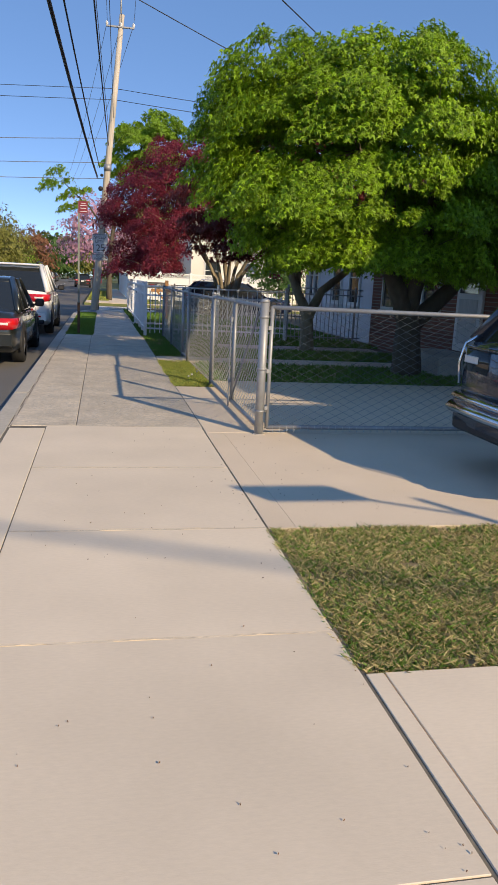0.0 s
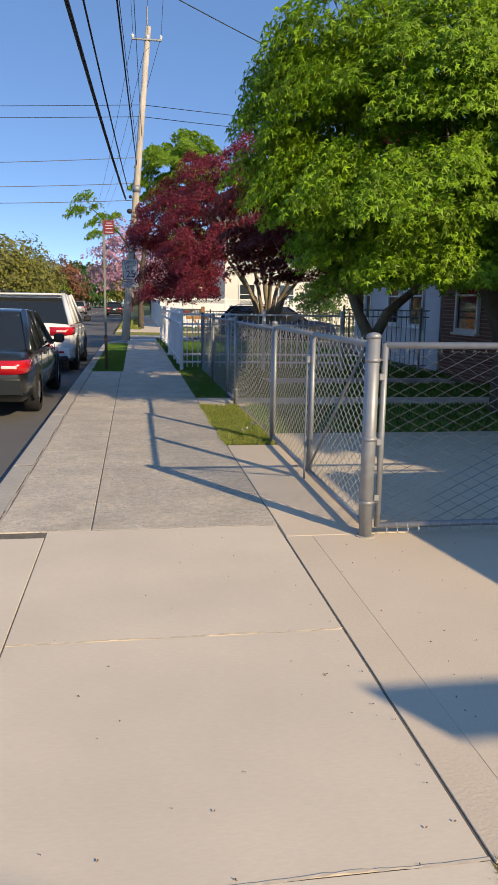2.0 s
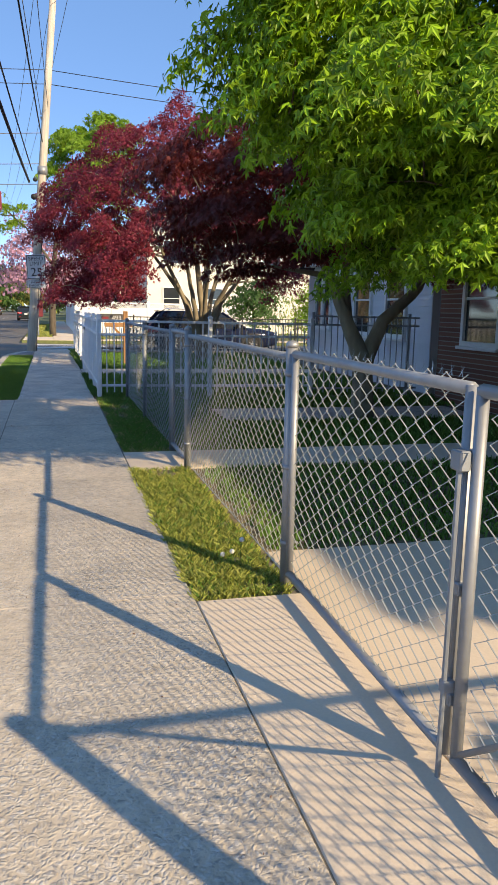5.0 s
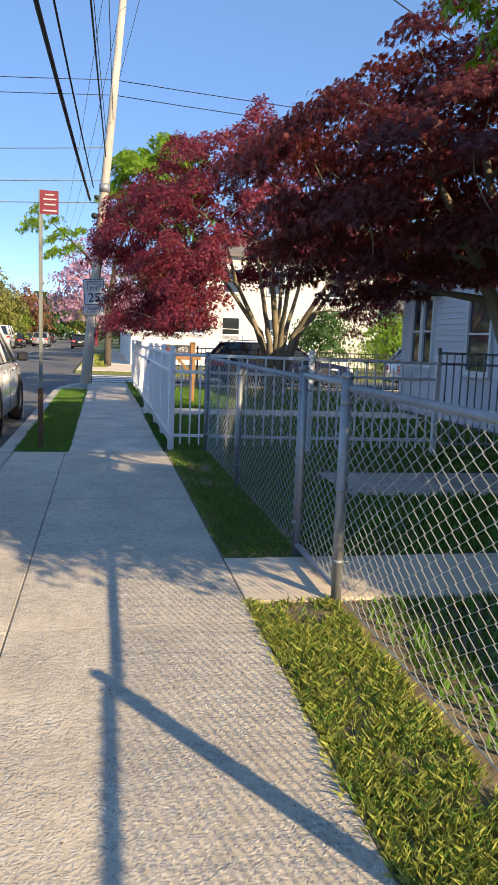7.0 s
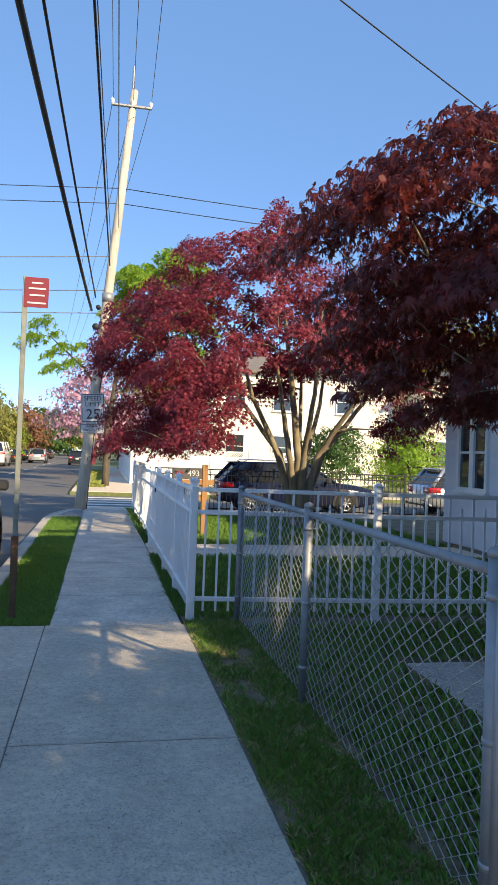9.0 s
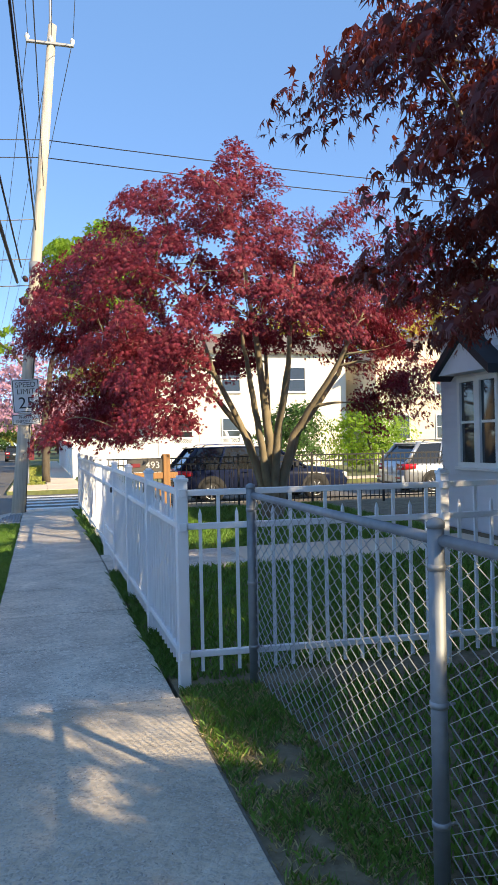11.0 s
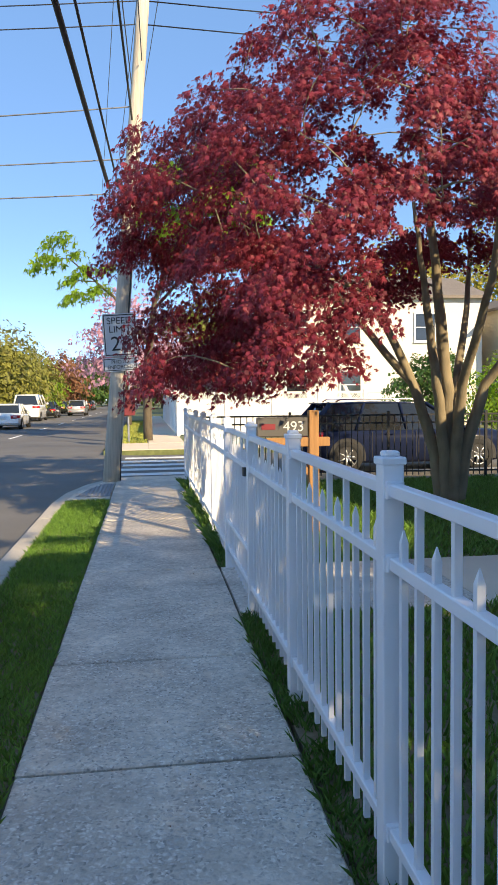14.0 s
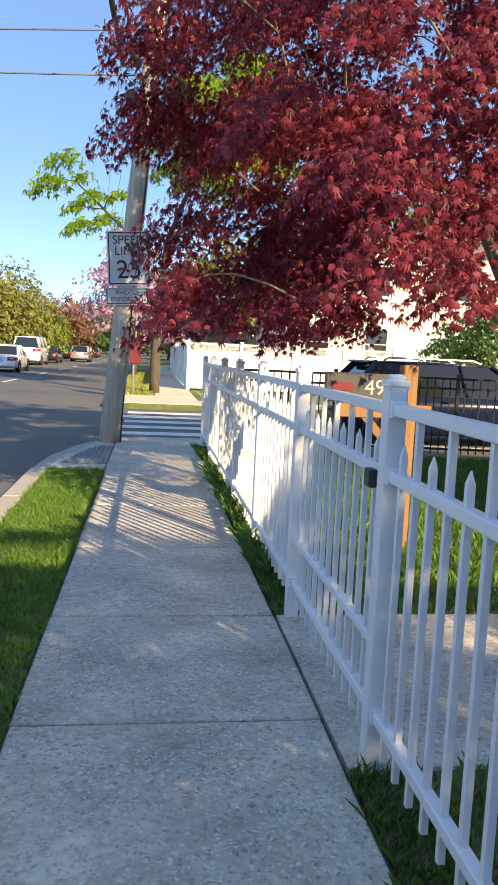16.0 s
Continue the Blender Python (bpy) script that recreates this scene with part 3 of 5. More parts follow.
def gate(label, at, rz, length, brace=True, posts=()):
    g = thing("chain_link_gate", label, "gate", at, "chain link gates", rz)
    vs, fs = chain_mesh(length - 0.06, 1.10 if length > 3 else 1.16, 0.075, 0.036 if length > 3 else 0.029, 0.036, 0.0030 if length > 3 else 0.0021)
    o = raw("wire_mesh", vs, fs, GATE_WIRE if length > 3 else GALV_WIRE, g)
    o.location.x = 0.03
    part("top_rail", tube([(0.0, 0, 1.19), (length, 0, 1.19)], 0.021, 10), GALV, g, "bright pipe rail", True)
    part("bottom_rail", tube([(0.0, 0, 0.07), (length, 0, 0.07)], 0.021, 10), GALV, g, "", True)
    for x in (0.0, length):
        part("upright", tube([(x, 0, 0.06), (x, 0, 1.20)], 0.019, 10), GALV, g, "", True)
    if brace:
        part("brace", tube([(length - 0.05, 0.02, 0.12), (0.05, 0.02, 1.14)], 0.010, 8), GALV_DULL, g, "", True)
    b = bmesh.new()
    k = 0.05
    while k < length:
        tube([(k, -0.022, 0.085), (k + 0.008, -0.022, 0.03), (k + 0.016, -0.01, 0.055)], 0.0022, 5, b)
        k += 0.07
    part("wire_ties", b, GALV_WIRE, g, "curled wire ends under the rail")["kind"] = "stuff"
    for z in (0.25, 0.6, 1.0):
        part("hinge", box((-0.035, -0.02, z - 0.02), (0.0, 0.02, z + 0.02), 0.004), GALV, g)
    return g


gate("closed chain link gate leaf in a galvanised pipe frame", (FX, 9.83, 0), 90, 1.42)
gate("closed chain link gate leaf with curled wire ends", (FX, 11.31, 0), 90, 1.58, False)
g_drive = gate("wide chain link driveway gate in a bright pipe frame", (FX + 0.072, 9.73, 0), 0, 5.6, False)
gate("narrow chain link gate across the walkway", (FX, 15.89, 0), 90, 0.80, False)
gp = thing("gate_post", "thick galvanised steel gate post with bands", "post", (FX, 9.74, 0))
pipe_post(gp, 0, 0, 1.24, 0.041)
cap = part("base", tube([(0, 0, -0.01), (0, 0, 0.006)], 0.06, 14), CURB, gp)
dp = thing("drop_rod", "dark steel drop rod holding the gate leaves", "gate bolt", (FX - 0.01, 11.28, 0))
part("rod", tube([(-0.03, 0, -0.01), (-0.03, 0, 1.0)], 0.009, 8), GALV_DULL, dp)
part("latch", box((-0.045, -0.03, 0.96), (-0.01, 0.03, 1.02), 0.005), GALV_DULL, dp)
part("guide", box((-0.04, -0.015, 0.28), (0.0, 0.015, 0.32), 0.003), GALV_DULL, dp)


# ---- white picket fence ----
PICKET = {}


def picket_mesh(h, pointed):
    key = (h, pointed)
    if key not in PICKET:
        w = 0.0098
        bm = box((-w, -w, 0.08), (w, w, h))
        if pointed:
            top = [v for v in bm.verts if v.co.z > h - 0.001]
            r = bmesh.ops.extrude_face_region(bm, geom=[f for f in bm.faces if all(v.co.z > h - 0.001 for v in f.verts)])
            for v in r["geom"]:
                if isinstance(v, bmesh.types.BMVert):
                    v.co = Vector((v.co.x * 0.15, v.co.y * 0.15, h + 0.034))
        me = bpy.data.meshes.new("picket")
        bm.to_mesh(me)
        bm.free()
        me.materials.append(WHITE_ALU)
        PICKET[key] = me
    return PICKET[key]


POST_MESH = {}


def picket_panel(parent, x, y, length, rz, n=None):
    """Rails and pickets between two posts."""
    m = pose(x, y, 0, 0, 0, rz)
    for z in (1.195, 0.985, 0.19):
        r = part("rail", box((0.03, -0.019, z - 0.019), (length - 0.03, 0.019, z + 0.019), 0.004), WHITE_ALU, parent)
        r.matrix_local = m
    n = n or int(round(length / 0.118))
    for i in range(1, n):
        tall = i % 2 == 0
        o = new("picket", picket_mesh(1.18 if tall else 1.06, not tall))
        o.parent = parent
        o.matrix_local = m @ pose(length * i / n, 0, 0)


def white_post(parent, x, y, w=0.032):
    p = part("post", box((x - w, y - w, -0.05), (x + w, y + w, 1.275), 0.004), WHITE_ALU, parent)
    bm = box((x - w - 0.006, y - w - 0.006, 1.265), (x + w + 0.006, y + w + 0.006, 1.288), 0.004)
    box((x - w * 0.75, y - w * 0.75, 1.287), (x + w * 0.75, y + w * 0.75, 1.305), 0.006, bm)
    part("cap", bm, WHITE_ALU, p)
    for z in (1.195, 0.985, 0.19):
        part("bracket", box((x - 0.026, y - w - 0.02, z - 0.026), (x + 0.026, y - w, z + 0.026), 0.003), WHITE_ALU, p)
    return p


WX = 3.52
wf = thing("picket_fence", "white aluminium picket fence with pointed pickets along the sidewalk", "fence", (0, 0, 0))
wys = [21.30, 22.70, 24.12, 25.54]
for a, b in zip(wys, wys[1:]):
    picket_panel(wf, WX, a, b - a, 90)
for a in wys:
    white_post(wf, WX, a, 0.036 if a == wys[0] else 0.032)
wys2 = [26.97, 28.32, 29.67, 31.02, 32.37, 33.75]
wf2 = thing("picket_fence", "white aluminium picket fence running to the street corner", "fence", (0, 0, 0))
for a, b in zip(wys2, wys2[1:]):
    picket_panel(wf2, WX, a, b - a, 90)
for a in wys2:
    white_post(wf2, WX, a)
wg = thing("picket_gate", "closed white aluminium picket gate across the walkway", "gate", (0, 0, 0))
picket_panel(wg, WX, 25.57, 1.37, 90)
part("latch", box((WX - 0.05, 25.60, 0.93), (WX - 0.02, 25.66, 0.99), 0.004), BLACK_IRON, wg)
part("rail", box((WX - 0.018, 25.60, 0.40), (WX + 0.018, 26.92, 0.43), 0.003), WHITE_ALU, wg)
wf3 = thing("picket_fence", "white aluminium picket fence between the two lawns", "fence", (0, 0, 0))
corners = [(WX, 21.30), (5.26, 21.16), (6.96, 21.12)]
for (xa, ya), (xb, yb) in zip(corners, corners[1:]):
    picket_panel(wf3, xa, ya, math.hypot(xb - xa, yb - ya), math.degrees(math.atan2(yb - ya, xb - xa)))
for xa, ya in corners[1:]:
    white_post(wf3, xa, ya)


def iron_fence(name, label, x0, y0, x1, y1, h, material, step=0.11):
    f = thing(name, label, "fence", (x0, y0, 0))
    length = math.hypot(x1 - x0, y1 - y0)
    rz = math.degrees(math.atan2(y1 - y0, x1 - x0))
    f.matrix_world = pose(x0, y0, 0, 0, 0, rz)
    for z in (0.12, h - 0.16, h - 0.02):
        part("rail", box((0, -0.015, z - 0.015), (length, 0.015, z + 0.015)), material, f)
    n = int(length / step)
    me = None
    for i in range(n + 1):
        if i % 16 == 0:
            part("post", box((i * step - 0.025, -0.025, -0.05), (i * step + 0.025, 0.025, h + 0.05), 0.006), material, f)
            continue
        if me is None:
            o = part("bar", box((-0.008, -0.008, 0.05), (0.008, 0.008, h)), material, f)
            me = o.data
        else:
            o = new("bar", me)
            o.parent = f
        o.location.x = i * step
    return f


iron_fence("iron_fence", "black iron railing along the side street", 3.62, 33.8, 12.5, 32.8, 1.15, BLACK_IRON)
iron_fence("iron_fence", "grey iron railing beside the house", 7.05, 21.3, 9.0, 21.3, 1.35, GREY_IRON)


# ---- trees ----
def leaf_cloud(name, centres, sizes, per, leaf, material, parent, lobes=3, seed=1, flat=0.35, droop=0.5, middle=(0, 0, 0), light=0.75):
    """Foliage pads: many small lobed leaves scattered over flattened tufts."""
    rng = np.random.default_rng(seed)
    mid = np.array(middle)
    mean = np.mean(sizes)
    pos, outs = [], []
    for c, s in zip(centres, sizes):
        c = np.array(c)
        out = c - mid
        out = out / (np.linalg.norm(out) + 1e-6)
        n = int(per * rng.uniform(0.8, 1.2) * (s / mean) ** 2)
        p = rng.normal(0, 1, (n, 3))
        p /= np.linalg.norm(p, axis=1)[:, None] + 1e-6
        p *= (rng.uniform(0, 1, n) ** 0.45)[:, None] * s
        p[:, 2] *= flat
        p[:, 2] -= droop * (p[:, 0] ** 2 + p[:, 1] ** 2) / s + 0.25 * (p[:, :2] @ out[:2])
        pos.append(p + c)
        outs.append(np.tile(out, (n, 1)))
    o, out = np.vstack(pos), np.vstack(outs)
    n = len(o)
    nrm = out * np.array([0.95, 0.95, 0.2]) + np.array([0, 0, light * 0.75]) + rng.normal(0, 0.4, (n, 3))
    nrm /= np.linalg.norm(nrm, axis=1)[:, None]
    yaw = rng.uniform(0, 2 * math.pi, n)
    a = np.stack([np.cos(yaw), np.sin(yaw), np.full(n, -0.75)], 1) + out * 0.5
    a -= nrm * np.sum(a * nrm, 1)[:, None]
    a /= np.linalg.norm(a, axis=1)[:, None] + 1e-6
    b = np.cross(nrm, a)
    L = (leaf * rng.uniform(0.6, 1.3, n))[:, None]
    if lobes == 1:
        v = np.stack([o - a * L * 0.5, o + b * L * 0.34, o + a * L * 0.6 - nrm * L * 0.15, o - b * L * 0.34], 1).reshape(-1, 3)
        f = np.arange(len(v)).reshape(-1, 4)
    else:
        tri = []
        for w in range(lobes):
            ang = (w - (lobes - 1) / 2) * (2.2 / (lobes - 1))
            ln = L * (1.0 - 0.26 * abs(w - (lobes - 1) / 2))
            d = a * math.cos(ang) + b * math.sin(ang)
            e = b * math.cos(ang) - a * math.sin(ang)
            root = o - a * L * 0.12
            tri += [root + e * L * 0.15, o + d * ln - nrm * L * 0.22, root - e * L * 0.15]
        v = np.stack(tri, 1)
        # the lobes of one leaf share their root corner, so that a leaf is one piece
        k = lobes
        v = np.concatenate([(o - a * L * 0.15)[:, None, :], np.stack([q for i, q in enumerate(tri) if i % 3 == 1], 1),
                            np.stack([(o + (a * math.cos(g) + b * math.sin(g)) * L * 0.30) for g in
                                      [((w + 0.5) - (k - 1) / 2) * (2.2 / (k - 1)) for w in range(-1, k)]], 1)], 1)
        m = 1 + k + k + 1
        base = np.arange(n)[:, None] * m
        f = np.concatenate([np.stack([base[:, 0], base[:, 0] + 1 + k + w, base[:, 0] + 1 + w, base[:, 0] + 2 + k + w], 1) for w in range(k)], 0)
        v = v.reshape(-1, 3)
    return raw(name, v.tolist(), f.tolist(), material, parent)


def bough(bm, a, b, r0, r1, seg=7, bend=0.12, steps=5, rng=random):
    a, b = Vector(a), Vector(b)
    d = (b - a).length
    off = Vector((rng.uniform(-1, 1), rng.uniform(-1, 1), rng.uniform(0.0, 1.0))) * d * bend
    pts = []
    for i in range(steps + 1):
        t = i / steps
        w = Vector((rng.uniform(-1, 1), rng.uniform(-1, 1), rng.uniform(-1, 1))) * d * 0.012
        pts.append(a.lerp(b, t) + off * math.sin(math.pi * t) + (w if 0 < i < steps else Vector()))
    tube(pts, [r0 + (r1 - r0) * (i / steps) for i in range(steps + 1)], seg, bm)
    return pts


def crown_points(n, middle, radius, seed, hollow=0.55, zmin=-0.9, wobble=0.25, boxy=1.0):
    """Tuft places spread evenly over an uneven crown, most of them near its outside."""
    rng = random.Random(seed)
    got = []
    tries = 0
    gap = 1.0
    while len(got) < n and tries < 60000:
        tries += 1
        if tries % 1500 == 0:
            gap *= 0.9
        v = Vector((rng.gauss(0, 1), rng.gauss(0, 1), rng.gauss(0, 1))).normalized()
        if v.z < zmin:
            continue
        if boxy != 1:
            v = Vector([math.copysign(abs(q) ** boxy, q) for q in v])
        k = 1 + wobble * (noise.noise(v * 1.7 + Vector((seed, 0, 0))) + 0.6 * noise.noise(v * 4.1 + Vector((0, seed, 0))))
        r = rng.uniform(hollow, 1.0) ** 0.6 * k
        p = Vector((middle[0] + v.x * r * radius[0], middle[1] + v.y * r * radius[1], middle[2] + v.z * r * radius[2]))
        lim = gap * min(radius) * 0.33
        if all((p - q).length > lim for q in got):
            got.append(p)
    return got


def tree(name, label, base, stems, middle, radius, tufts, tuft_size, per, leaf, leaf_material, bark, seed, lobes=3,
         trunk_r=0.12, hollow=0.55, zmin=-0.75, flat=0.35, droop=0.5, wobble=0.25, extra=(), twig_r=0.008, group="", keep=None, stem_seg=9, boxy=1.0):
    """A tapered trunk, limbs out to the tufts, and a crown of small leaves."""
    t = thing(name, label, "tree", base, group)
    inv = Vector(base)
    rng = random.Random(seed)
    bm = bmesh.new()
    nodes = []
    for s in stems:
        pts = [Vector(p) - inv for p in s[0]]
        rr = s[1]
        fine, rad = [], []
        for (p, q), (ra, rb) in zip(zip(pts, pts[1:]), zip(rr, rr[1:])):
            for k in range(5):
                u = k / 5
                fine.append(p.lerp(q, u) + Vector((rng.uniform(-1, 1), rng.uniform(-1, 1), 0)) * 0.012)
                rad.append(ra + (rb - ra) * u)
        fine.append(pts[-1])
        rad.append(rr[-1])
        tube(fine, rad, stem_seg, bm)
        nodes += [(f, r) for f, r in zip(fine, rad) if f.z > pts[-1].z * 0.45 or len(stems) == 1]
    part("trunk", bm, bark, t, "", True)
    pts = crown_points(tufts, Vector(middle) - inv, radius, seed, hollow, zmin, wobble, boxy) + [Vector(p) - inv for p in extra]
    if keep:
        pts = [p for p in pts if keep(p + inv)]
    bm = bmesh.new()
    limbs = list(nodes)
    mid = Vector(middle) - inv
    order = sorted(pts, key=lambda p: (p - mid).length)
    for p in order:
        f, r = min(limbs, key=lambda q: (q[0] - p).length + (0.6 if q[0].z > p.z else 0) + (0.25 if q[1] < 0.006 else 0))
        r0 = min(r * 0.7, 0.045)
        r0 = max(r0, twig_r)
        way = bough(bm, f, p, r0, twig_r * 0.6, 5, 0.14, 4, rng)
        for i, w in enumerate(way[2:]):
            limbs.append((w, max(twig_r * 0.7, r0 * (1 - (i + 2) / 5))))
    part("limbwork", bm, TWIG if bark is BARK else bark, t, "", True)
    sizes = [tuft_size * rng.uniform(0.65, 1.35) for _ in pts]
    leaf_cloud("crown", [tuple(p) for p in pts], sizes, per, leaf, leaf_material, t, lobes, seed, flat, droop, tuple(mid))
    return t


# green maple behind the driveway gate
def green_room(p):
    """The green crown lifts towards the street, and has one gap along the sun."""
    if (p.x < 4.35 and p.z < 2.45) or (p.y > 15.2 and p.x < 5.0 and p.z < 3.2):
        return False
    return not (20.1 < p.y + 1.72 * p.z < 21.6 and abs(p.x - 3.1 - 1.04 * p.z) < 0.5)


tree("green_maple_tree", "bright green spreading maple tree behind the chain link fence", (7.6, 14.9, -0.05),
     [([(7.6, 14.9, -0.05), (7.55, 14.85, 0.9), (7.1, 14.6, 1.6), (6.3, 14.4, 2.6)], [0.27, 0.2, 0.14, 0.05]),
      ([(7.55, 14.85, 0.8), (8.3, 14.9, 1.5), (8.9, 15.2, 2.2), (9.0, 15.3, 3.2)], [0.17, 0.13, 0.1, 0.04]),
      ([(7.5, 14.8, 1.0), (7.5, 14.3, 2.0), (7.4, 14.0, 3.2)], [0.14, 0.1, 0.04])],
     (6.35, 14.4, 3.25), (2.3, 1.55, 1.58), 265, 0.36, 440, 0.067, LEAF_GREEN, BARK_DARK, 11, 3, hollow=0.55, zmin=-0.95, flat=0.46, droop=0.65, wobble=0.28, boxy=0.68,
     extra=[(5.95 + 0.36 * k, 14.0 + 0.5 * math.sin(k * 2.2), 2.0 + 0.14 * math.sin(k * 1.7)) for k in range(7)] + [(4.75 + 0.2 * math.sin(k * 2.9), 13.7 + 0.4 * math.cos(k * 2.1), 2.35 + 0.13 * k) for k in range(6)] + [(4.15 + 0.15 * math.sin(k * 2.7), 13.9 + 0.5 * math.cos(k * 1.9), 2.95 + 0.17 * k) for k in range(9)],
     keep=green_room)

# dark red maple behind the fence
tree("dark_maple_tree", "dark red japanese maple with a forked pale trunk", (6.9, 18.8, -0.05),
     [([(6.9, 18.8, -0.05), (6.88, 18.78, 0.75), (6.55, 18.7, 1.35), (6.2, 18.8, 2.2), (5.8, 19.0, 3.0)], [0.17, 0.13, 0.085, 0.06, 0.03]),
      ([(6.88, 18.78, 0.7), (7.2, 18.9, 1.3), (7.8, 19.1, 1.75), (8.3, 19.4, 2.6)], [0.12, 0.09, 0.07, 0.03]),
      ([(6.6, 18.7, 1.2), (6.7, 19.2, 2.2), (6.6, 19.6, 3.4), (6.4, 19.8, 4.3)], [0.07, 0.06, 0.04, 0.02])],
     (6.8, 19.5, 3.3), (2.5, 2.0, 1.5), 245, 0.41, 245, 0.080, LEAF_DARK, BARK, 23, 5, hollow=0.45, zmin=-0.9, flat=0.27, droop=0.3, wobble=0.3, boxy=0.85,
     extra=[(4.5 + 0.3 * math.sin(k * 2.3), 19.3 + 0.6 * math.cos(k * 1.3), 2.5 + 0.09 * k) for k in range(13)],
     keep=lambda p: p.z < 3.3 + 0.8 * (p.x - 4.0) and noise.noise(Vector(((p.x - 1.04 * p.z) * 1.1, (p.y + 1.72 * p.z) * 0.75, 4.7))) > -0.42)

# large red maple behind the white fence
stems = []
srng = random.Random(5)
for k in range(8):
    a = k * 0.785 + srng.uniform(-0.25, 0.25)
    reach = srng.uniform(1.2, 2.2)
    ca, sa = math.cos(a), math.sin(a)
    x0, y0 = 7.0 + ca * 0.10, 30.4 + sa * 0.10
    stems.append(([(x0, y0, -0.05), (x0 + ca * 0.12, y0 + sa * 0.12, 0.7), (x0 + ca * 0.42, y0 + sa * 0.42, 1.6),
                   (x0 + ca * reach * 0.7, y0 + sa * reach * 0.7, 2.8), (x0 + ca * reach, y0 + sa * reach, srng.uniform(3.6, 4.6))],
                  [0.105, 0.085, 0.065, 0.045, 0.02]))
stems.append(([(7.0, 30.4, 0.0), (6.95, 30.4, 1.5), (6.7, 30.2, 3.2), (6.3, 30.0, 5.4)], [0.12, 0.09, 0.06, 0.02]))
lobe = [(3.6 + 0.75 * math.sin(k * 2.4), 29.8 + 1.1 * math.cos(k * 1.7), 2.55 + 0.85 * math.sin(k * 1.13 + 0.5)) for k in range(40)]
lobe += [(8.5 + 0.7 * math.sin(k * 2.1), 30.0 + 1.1 * math.cos(k * 1.7), 3.05 + 0.65 * math.sin(k * 1.3 + 0.5)) for k in range(14)]
lobe += [(9.3 + 0.75 * math.sin(k * 2.1), 30.1 + 1.0 * math.cos(k * 1.7), 4.75 + 0.75 * math.sin(k * 1.3 + 0.5)) for k in range(20)]
lobe += [(9.9 + 0.35 * math.sin(k * 2.1), 29.9 + 0.7 * math.cos(k * 1.7), 4.6 + 0.5 * math.sin(k * 1.3 + 0.5)) for k in range(8)]
lobe += [(8.9 + 0.5 * math.sin(k * 2.4), 29.7 + 0.5 * math.cos(k * 1.7), 2.3 + 0.25 * math.sin(k * 1.9)) for k in range(6)]
lobe += [(2.6 + 0.12 * math.sin(k * 2.4), 29.6 + 0.7 * math.cos(k * 1.7), 3.1 + 0.1 * k) for k in range(7)]


def red_room(p):
    """Where the red crown has foliage: not over the sign, not among the open stems, and in loose clumps."""
    if p.x < (2.45 if p.z > 2.9 else 2.75) or (5.3 < p.x < 8.4 and p.z < 3.2):
        return False
    if p.x < 4.9 and p.z > 5.1 + 0.95 * (p.x - 3.3):
        return False
    return noise.noise(Vector((p.x * 0.95, p.y * 0.5, p.z * 1.1)) + Vector((7.3, 0, 2.2))) > -0.38


tree("red_maple_tree", "large red japanese maple with many pale stems behind the white fence", (7.0, 30.4, -0.05), stems,
     (6.0, 30.2, 3.7), (3.35, 2.7, 2.6), 330, 0.38, 265, 0.078, LEAF_RED, BARK, 37, 5, hollow=0.55, zmin=-0.72, flat=0.5, droop=0.7, wobble=0.5, twig_r=0.010, extra=lobe, keep=red_room)

# young street tree across the side street
tree("street_tree", "young street tree with fresh light green leaves", (2.9, 47.2, -0.05),
     [([(2.9, 47.2, -0.05), (2.9, 47.1, 2.6), (3.2, 47.0, 4.8), (4.6, 46.7, 8.4)], [0.17, 0.14, 0.09, 0.03]),
      ([(2.95, 47.1, 3.4), (1.8, 46.7, 5.0), (0.4, 46.5, 6.2)], [0.07, 0.045, 0.02]),
      ([(3.2, 47.0, 4.6), (4.6, 47.2, 6.2), (6.0, 47.0, 7.4)], [0.06, 0.04, 0.02])],
     (5.0, 46.6, 8.0), (2.2, 1.9, 2.2), 60, 0.6, 140, 0.20, LEAF_STREET, BARK_DARK, 51, 3, hollow=0.3, zmin=-0.8, wobble=0.35,
     extra=[(0.3, 46.4, 5.5), (0.9, 46.5, 5.9), (-0.4, 46.4, 6.2), (1.3, 46.6, 5.3), (0.0, 46.4, 6.9), (0.6, 46.5, 6.4), (0.5, 46.4, 5.0), (1.6, 46.7, 6.0)])


def simple_tree(name, label, x, y, h, r, material, seed, leaf=0.3, tufts=40, per=45, zmid=0.6, bark=BARK_DARK, group=""):
    z = h * zmid
    return tree(name, label, (x, y, -0.05),
                [([(x, y, -0.05), (x + 0.05, y, h * 0.3), (x - 0.1, y + 0.1, h * 0.75)], [0.035 * h * 0.6, 0.024 * h * 0.7, 0.03])],
                (x, y, z), (r, r, h - z), tufts, r * 0.42, per, leaf, material, bark, seed, 1, hollow=0.4, zmin=-0.7, wobble=0.4, twig_r=0.02, group=group)


# ---- vehicles ----
def loft(sections, bm=None):
    """Skin over closed rings with the same number of points."""
    bm = bm or bmesh.new()
    rings = [[bm.verts.new(p) for p in s] for s in sections]
    n = len(rings[0])
    for a, b in zip(rings, rings[1:]):
        for k in range(n):
            bm.faces.new((a[k], a[(k + 1) % n], b[(k + 1) % n], b[k]))
    bm.faces.new(rings[0][::-1])
    bm.faces.new(rings[-1])
    bmesh.ops.recalc_face_normals(bm, faces=bm.faces)
    return bm


